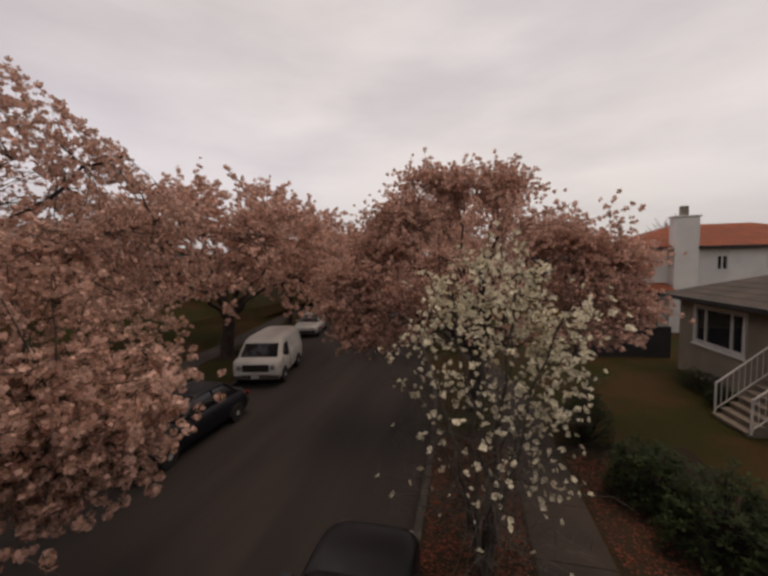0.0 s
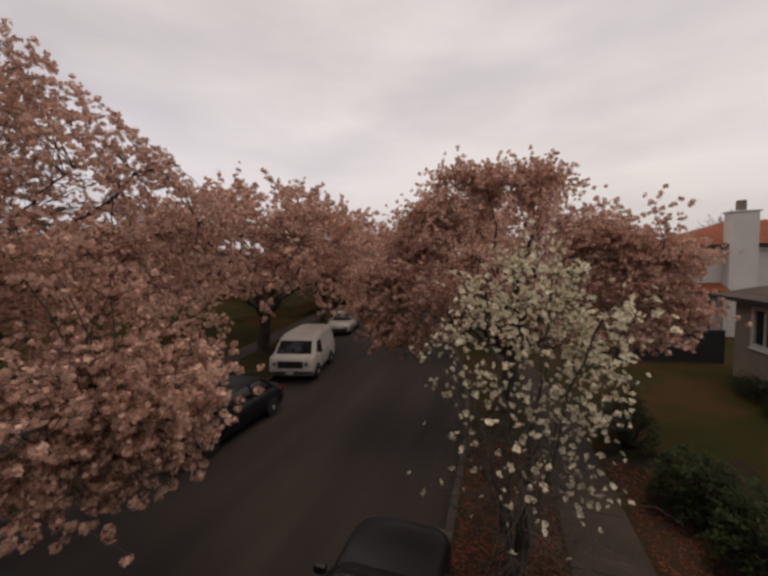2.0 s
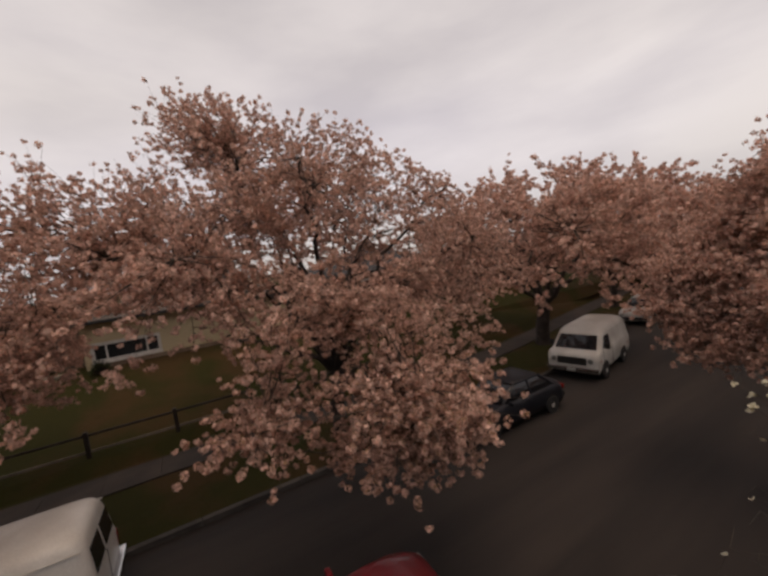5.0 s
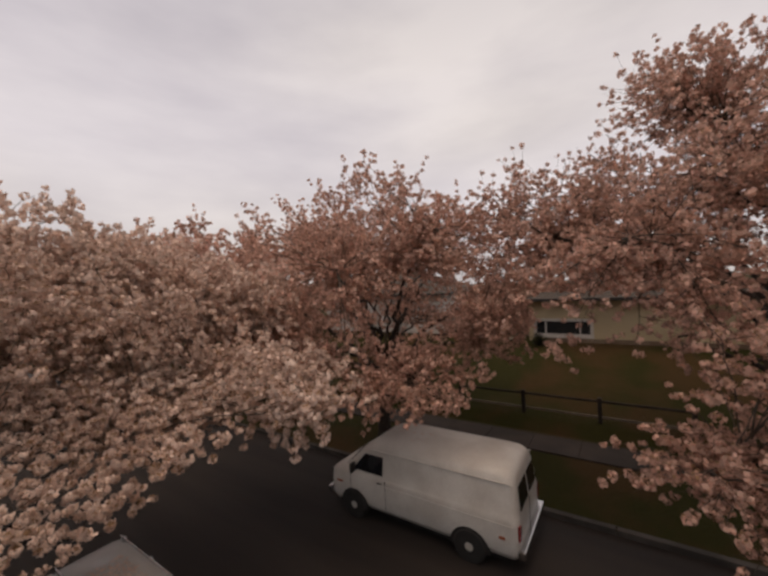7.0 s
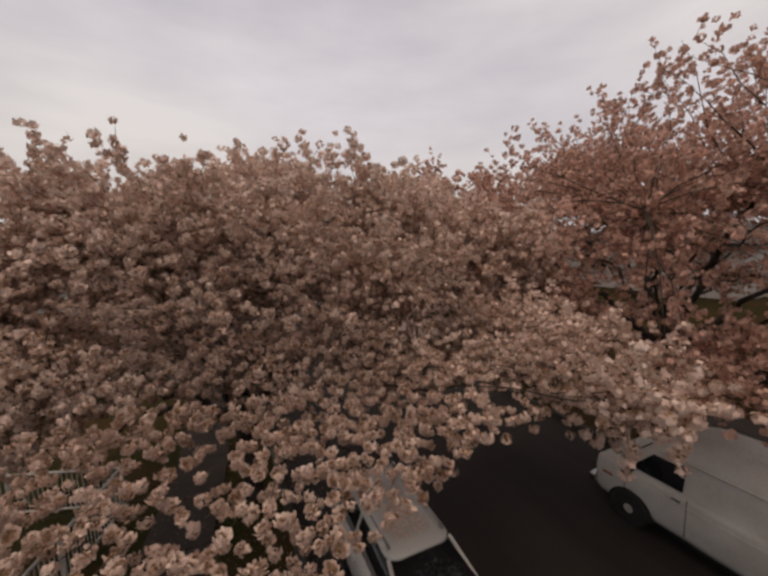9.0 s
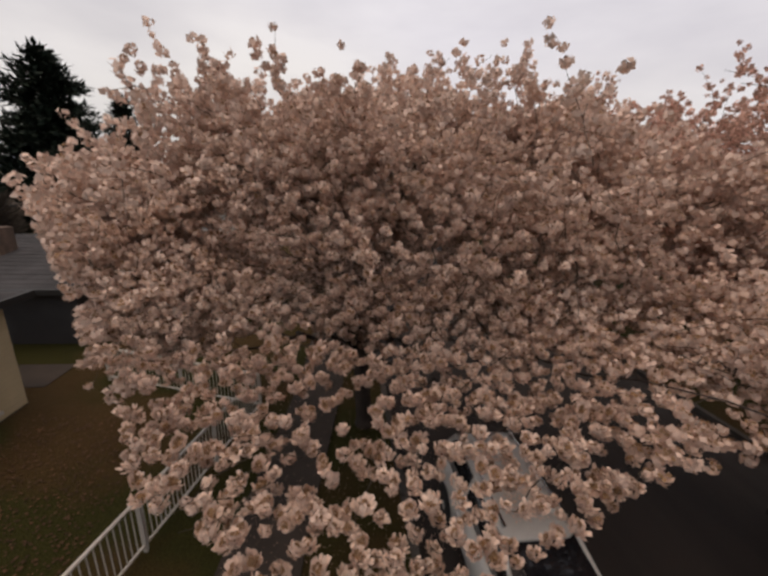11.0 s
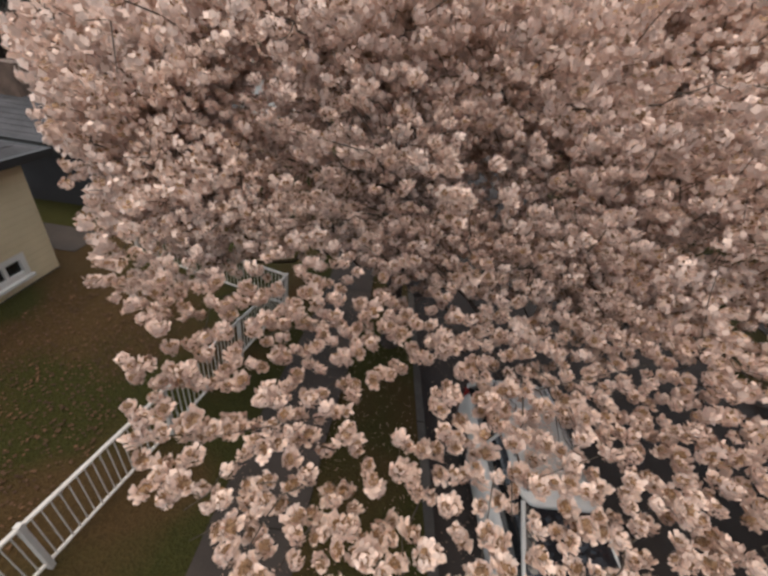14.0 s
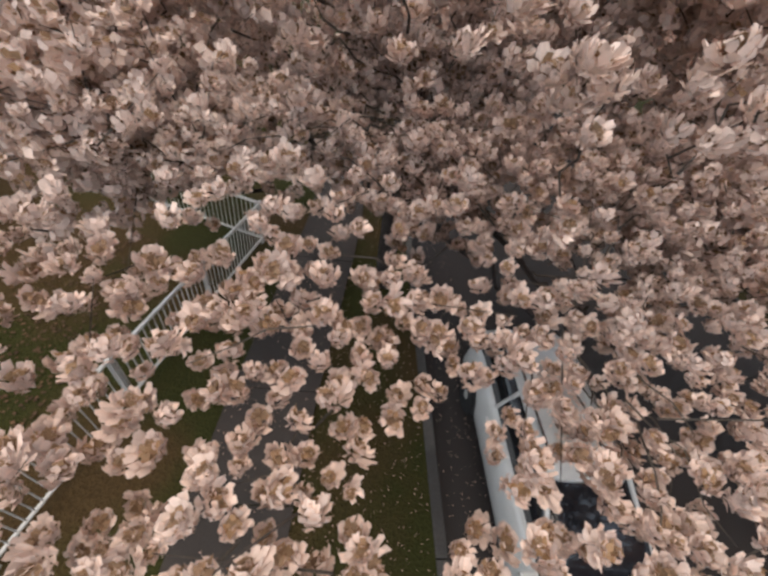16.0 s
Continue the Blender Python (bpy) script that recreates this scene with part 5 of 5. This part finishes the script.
# ---- the trees of the street ----
def clear_air(p):
    """Free of the open gap in the crown beside the boulevard."""
    good = np.ones(len(p), bool)
    for a, b in (((5.15, 1.0, 5.75), (5.5, 0.05, 5.7)), ((5.5, 0.05, 5.7), (5.85, -1.08, 5.68)), ((5.85, -1.08, 5.68), (5.9, -1.9, 5.15))):
        a, b = np.array(a), np.array(b)
        s = np.clip(((p - a) @ (b - a)) / ((b - a) @ (b - a)), 0, 1)
        good &= np.linalg.norm(p - (a + s[:, None] * (b - a)), axis=1) > 1.12
    edge = 6.32 + 0.80 * np.clip(-1.2 - p[:, 1], 0, 3.8) + 0.30 * np.clip(p[:, 2] - 4.6, 0, 2)
    street = -1.60 + 0.32 * (p[:, 0] - 3.0) - 0.3 * (3.8 - p[:, 2])
    return good & (p[:, 0] < edge) & ((p[:, 1] < street) | (p[:, 0] > 4.6) | (p[:, 0] < 2.5) | (p[:, 2] > 5))


def close_by(p):
    return np.linalg.norm(p - np.array([5.4, -2.3, 4.3]), axis=1) < 2.35


def nearer(p):
    return (np.linalg.norm(p - np.array([5.2, -0.8, 5.2]), axis=1) < 5.2) & ~close_by(p)


def farther(p):
    return ~nearer(p) & ~close_by(p)


def open_skirt(p):
    """The low outer skirt over the pavement and the grass hangs thin."""
    low = np.clip((p[:, 2] - 4.5) / 1.2, 0.0, 1.0)
    out = np.clip((-3.9 - p[:, 1]) / 1.8, 0.0, 1.0)
    road = np.clip((4.5 - p[:, 0]) / 0.8, 0.0, 1.0)
    return np.clip(0.50 + 0.10 * road + 0.28 * low + 0.9 * out, 0, 1)


def in_skirt(p):
    """The low sheet of sprays that hangs out over the pavement, the grass and the white car."""
    return (p[:, 0] > 2.0) & (p[:, 1] > -3.7) & (p[:, 2] < 4.9)


def sheet_z(y):
    return 3.72 + 0.34 * (-1.9 - y)


def one_sheet(p):
    """The skirt is a single sheet that rises towards the trunk, with holes between its sprays."""
    flat = np.abs(p[:, 2] - sheet_z(p[:, 1])) < 0.26
    hole = np.sin(3.1 * p[:, 0] + 1.3 * np.sin(2.3 * p[:, 1])) * np.sin(3.7 * p[:, 1] + 1.1 * np.sin(2.9 * p[:, 0]) + 0.6)
    closed = (hole < 0.60) | (p[:, 0] < 5.15)
    clearing = ((p[:, 0] - 5.52) / 0.20) ** 2 + ((p[:, 1] + 2.22) / 0.26) ** 2 < 1
    return (flat & closed & ~clearing) | ~in_skirt(p)


def open_gap(p):
    """Between two crowns the slope and its house show through under the boughs."""
    return (p[:, 2] > 5.5) | (np.abs(p[:, 1] - 2.0) > 1.6) | (p[:, 0] > -2.2)


def lower_flank(p):
    """The crown falls away along the street."""
    return (p[:, 2] < 11.6 - 0.45 * np.clip(p[:, 1] - 7.5, 0, 9) - 0.84 * np.clip(p[:, 0] + 5.8, 0, 9)) & open_gap(p)


def one_hump(p):
    """The crown stands highest over its street side and falls away over the garden."""
    return p[:, 2] < 8.7 - 0.95 * np.clip(p[:, 0] - 6.2, 0, 2.4) - 0.40 * np.clip(p[:, 0] - 8.6, 0, 4)


TREE_LABEL = "broad cherry tree in full pale pink bloom on the grass strip"
SKIRT = [((x, y, sheet_z(y)), (0.62, 0.5, 0.18), n) for x, y, n in
         ((6.3, -1.3, 34), (5.5, -1.2, 30), (4.7, -1.2, 32), (3.9, -1.4, 40), (6.7, -2.0, 40), (5.8, -2.0, 30), (4.9, -2.0, 36), (4.0, -2.1, 44), (3.1, -2.1, 40),
          (7.0, -2.9, 40), (6.1, -2.8, 34), (5.2, -2.9, 34), (4.3, -2.9, 42), (3.3, -3.0, 44), (2.4, -2.9, 36), (7.3, -3.6, 34), (6.2, -3.6, 34), (5.1, -3.6, 34), (4.0, -3.7, 40), (2.9, -3.7, 40), (4.75, -2.4, 46), (4.4, -1.95, 30), (4.5, -2.7, 30))]
blossom_tree("low spreading cherry tree full of pink blossom beside a white car", (4.9, -7.1, 0.13), 31, 7.6, 1.7, 5.0, 2.4, 8, 520,
             [(FINE, close_by, 0.74), (MIDDLE, nearer, 0.92), (COARSE, farther, 1.15)],
             [((2.2, -4.4, 4.6), (2.0, 1.5, 1.2), 60), ((1.4, -1.9, 4.2), (1.4, 1.2, 0.5), 40), ((1.7, -0.9, 4.2), (0.9, 0.5, 0.25), 20), ((5.2, -4.6, 4.6), (2.4, 0.9, 0.9), 70),
              ((5.0, -5.4, 4.8), (2.2, 0.8, 1.1), 80), ((4.6, -4.9, 5.7), (2.6, 1.1, 0.6), 70), ((5.5, -5.5, 6.1), (2.0, 1.2, 0.6), 70), ((8.2, -4.9, 4.4), (1.2, 1.4, 1.0), 110),
              ((8.6, -5.6, 5.2), (1.2, 1.4, 0.7), 90), ((6.9, -6.2, 6.2), (1.6, 1.3, 0.7), 80), ((1.6, -6.2, 6.3), (1.9, 1.5, 0.9), 100), ((-0.3, -5.2, 5.6), (1.5, 1.5, 0.9), 90),
              ((4.2, -6.6, 6.7), (2.2, 1.2, 0.6), 80), ((0.6, -3.4, 4.3), (1.3, 1.2, 0.35), 50)] + SKIRT,
             keep=clear_air, size=1.1, gap=0.122, thin=open_skirt, sprigs=0.06, petals=PALE_PETAL, layer=one_sheet, droop=2.2, slight=0.020, girth=0.8, bare=6, bough_most=0.6)
blossom_tree(TREE_LABEL, (-6.0, -4.8, 0.13), 11, 9.4, 2.0, 6.1, 2.6, 11, 800, [(COARSE, everywhere, 1.15)],
             [((-2.2, -1.4, 3.7), (2.2, 2.2, 0.8), 60), ((-1.4, -4.6, 4.2), (2.0, 2.4, 0.9), 70), ((-4.0, 0.8, 5.2), (2.0, 1.8, 1.2), 60), ((-3.2, -3.4, 6.6), (2.2, 2.4, 1.2), 110), ((-4.6, -6.4, 7.2), (2.2, 2.2, 1.3), 90)], sprigs=0.25, gap=0.15, bare=3, keep=open_gap)
blossom_tree(TREE_LABEL, (-5.9, 6.9, 0.13), 12, 10.5, 2.0, 6.4, 2.8, 12, 860, [(COARSE, lambda p: p[:, 0] < -1.4, 1.15), (NEARISH, lambda p: p[:, 0] >= -1.4, 0.98)],
             [((0.9, 5.9, 3.8), (1.5, 1.7, 0.6), 60), ((1.2, 5.4, 2.75), (0.6, 0.6, 0.2), 9), ((1.2, 6.5, 2.7), (0.5, 0.5, 0.2), 8), ((0.9, 5.6, 3.2), (0.7, 0.7, 0.3), 14), ((-1.0, 5.6, 5.0), (2.0, 2.6, 1.1), 90), ((-3.0, 2.0, 5.4), (2.0, 2.0, 1.4), 60), ((-5.6, 1.2, 7.3), (2.4, 2.4, 1.5), 110), ((0.0, 3.5, 3.6), (0.9, 0.8, 0.4), 22), ((0.1, 6.2, 2.5), (0.9, 1.1, 0.3), 26), ((-0.4, 5.2, 2.5), (0.8, 0.8, 0.3), 14), ((0.2, 7.6, 2.5), (0.8, 0.9, 0.3), 16), ((1.0, 6.1, 3.3), (0.9, 1.0, 0.3), 28), ((-5.3, 5.8, 7.4), (2.2, 2.4, 1.2), 110),
              ((-5.9, 4.3, 9.9), (2.2, 1.8, 1.2), 60)], sprigs=0.55, gap=0.145, keep=lower_flank)
blossom_tree(TREE_LABEL, (5.4, 15.2, 0.13), 21, 8.0, 1.8, 4.3, 2.6, 10, 300, [(COARSE, everywhere, 1.02)],
             [((1.9, 13.5, 4.8), (1.2, 1.0, 0.45), 90), ((1.5, 13.2, 3.9), (1.0, 0.9, 0.4), 80), ((2.4, 13.0, 3.1), (1.3, 0.9, 0.4), 90), ((2.7, 13.8, 5.7), (1.4, 1.0, 0.4), 90),
              ((3.4, 14.0, 6.6), (1.4, 1.0, 0.45), 80), ((4.6, 14.2, 7.6), (1.7, 1.1, 0.5), 80), ((6.2, 14.4, 7.4), (1.2, 1.1, 0.5), 60), ((3.4, 13.0, 4.2), (1.2, 0.8, 0.5), 70),
              ((7.7, 13.6, 5.7), (1.2, 1.0, 0.4), 90), ((9.0, 13.5, 5.1), (1.2, 1.0, 0.4), 100), ((8.2, 13.3, 4.4), (1.2, 0.9, 0.4), 90), ((9.1, 13.3, 3.9), (1.0, 0.9, 0.4), 90),
              ((8.4, 13.1, 3.3), (1.1, 0.9, 0.35), 80), ((7.2, 13.4, 3.2), (1.0, 0.8, 0.4), 50)], sprigs=0.06, gap=0.142, bare=4, keep=one_hump, bough_most=1.4)
for x, y, seed, h, r in ((-6.6, 19.6, 13, 9.8, 6.4), (-6.4, 30.5, 14, 10.6, 6.2), (-6.4, 41.5, 15, 10.6, 6.0), (-6.3, 53, 45, 10.6, 6.0), (-6.0, -15.8, 16, 9.2, 6.2),
                         (-6.0, -27, 17, 9.2, 6.0), (5.3, 26.0, 22, 9.3, 5.8), (5.3, 37.5, 23, 10.4, 5.8), (5.3, 49, 24, 11.0, 5.8), (5.0, -19.5, 18, 8.0, 5.4)):
    close = abs(y) < 21
    low = 2.6
    blossom_tree(TREE_LABEL, (x + bend(y), y, 0.13), seed, h, 2.0, r, low, 8, 520 if close else 210, [(FAR_OFF, everywhere, 1.35 if close else 2.1)], twigs=5, twig_len=0.7, sprigs=0.15,
                 gap=0.18 if close else 0.24, bare=4, girth=1.5 if 0 < y < 21 else 1.0)
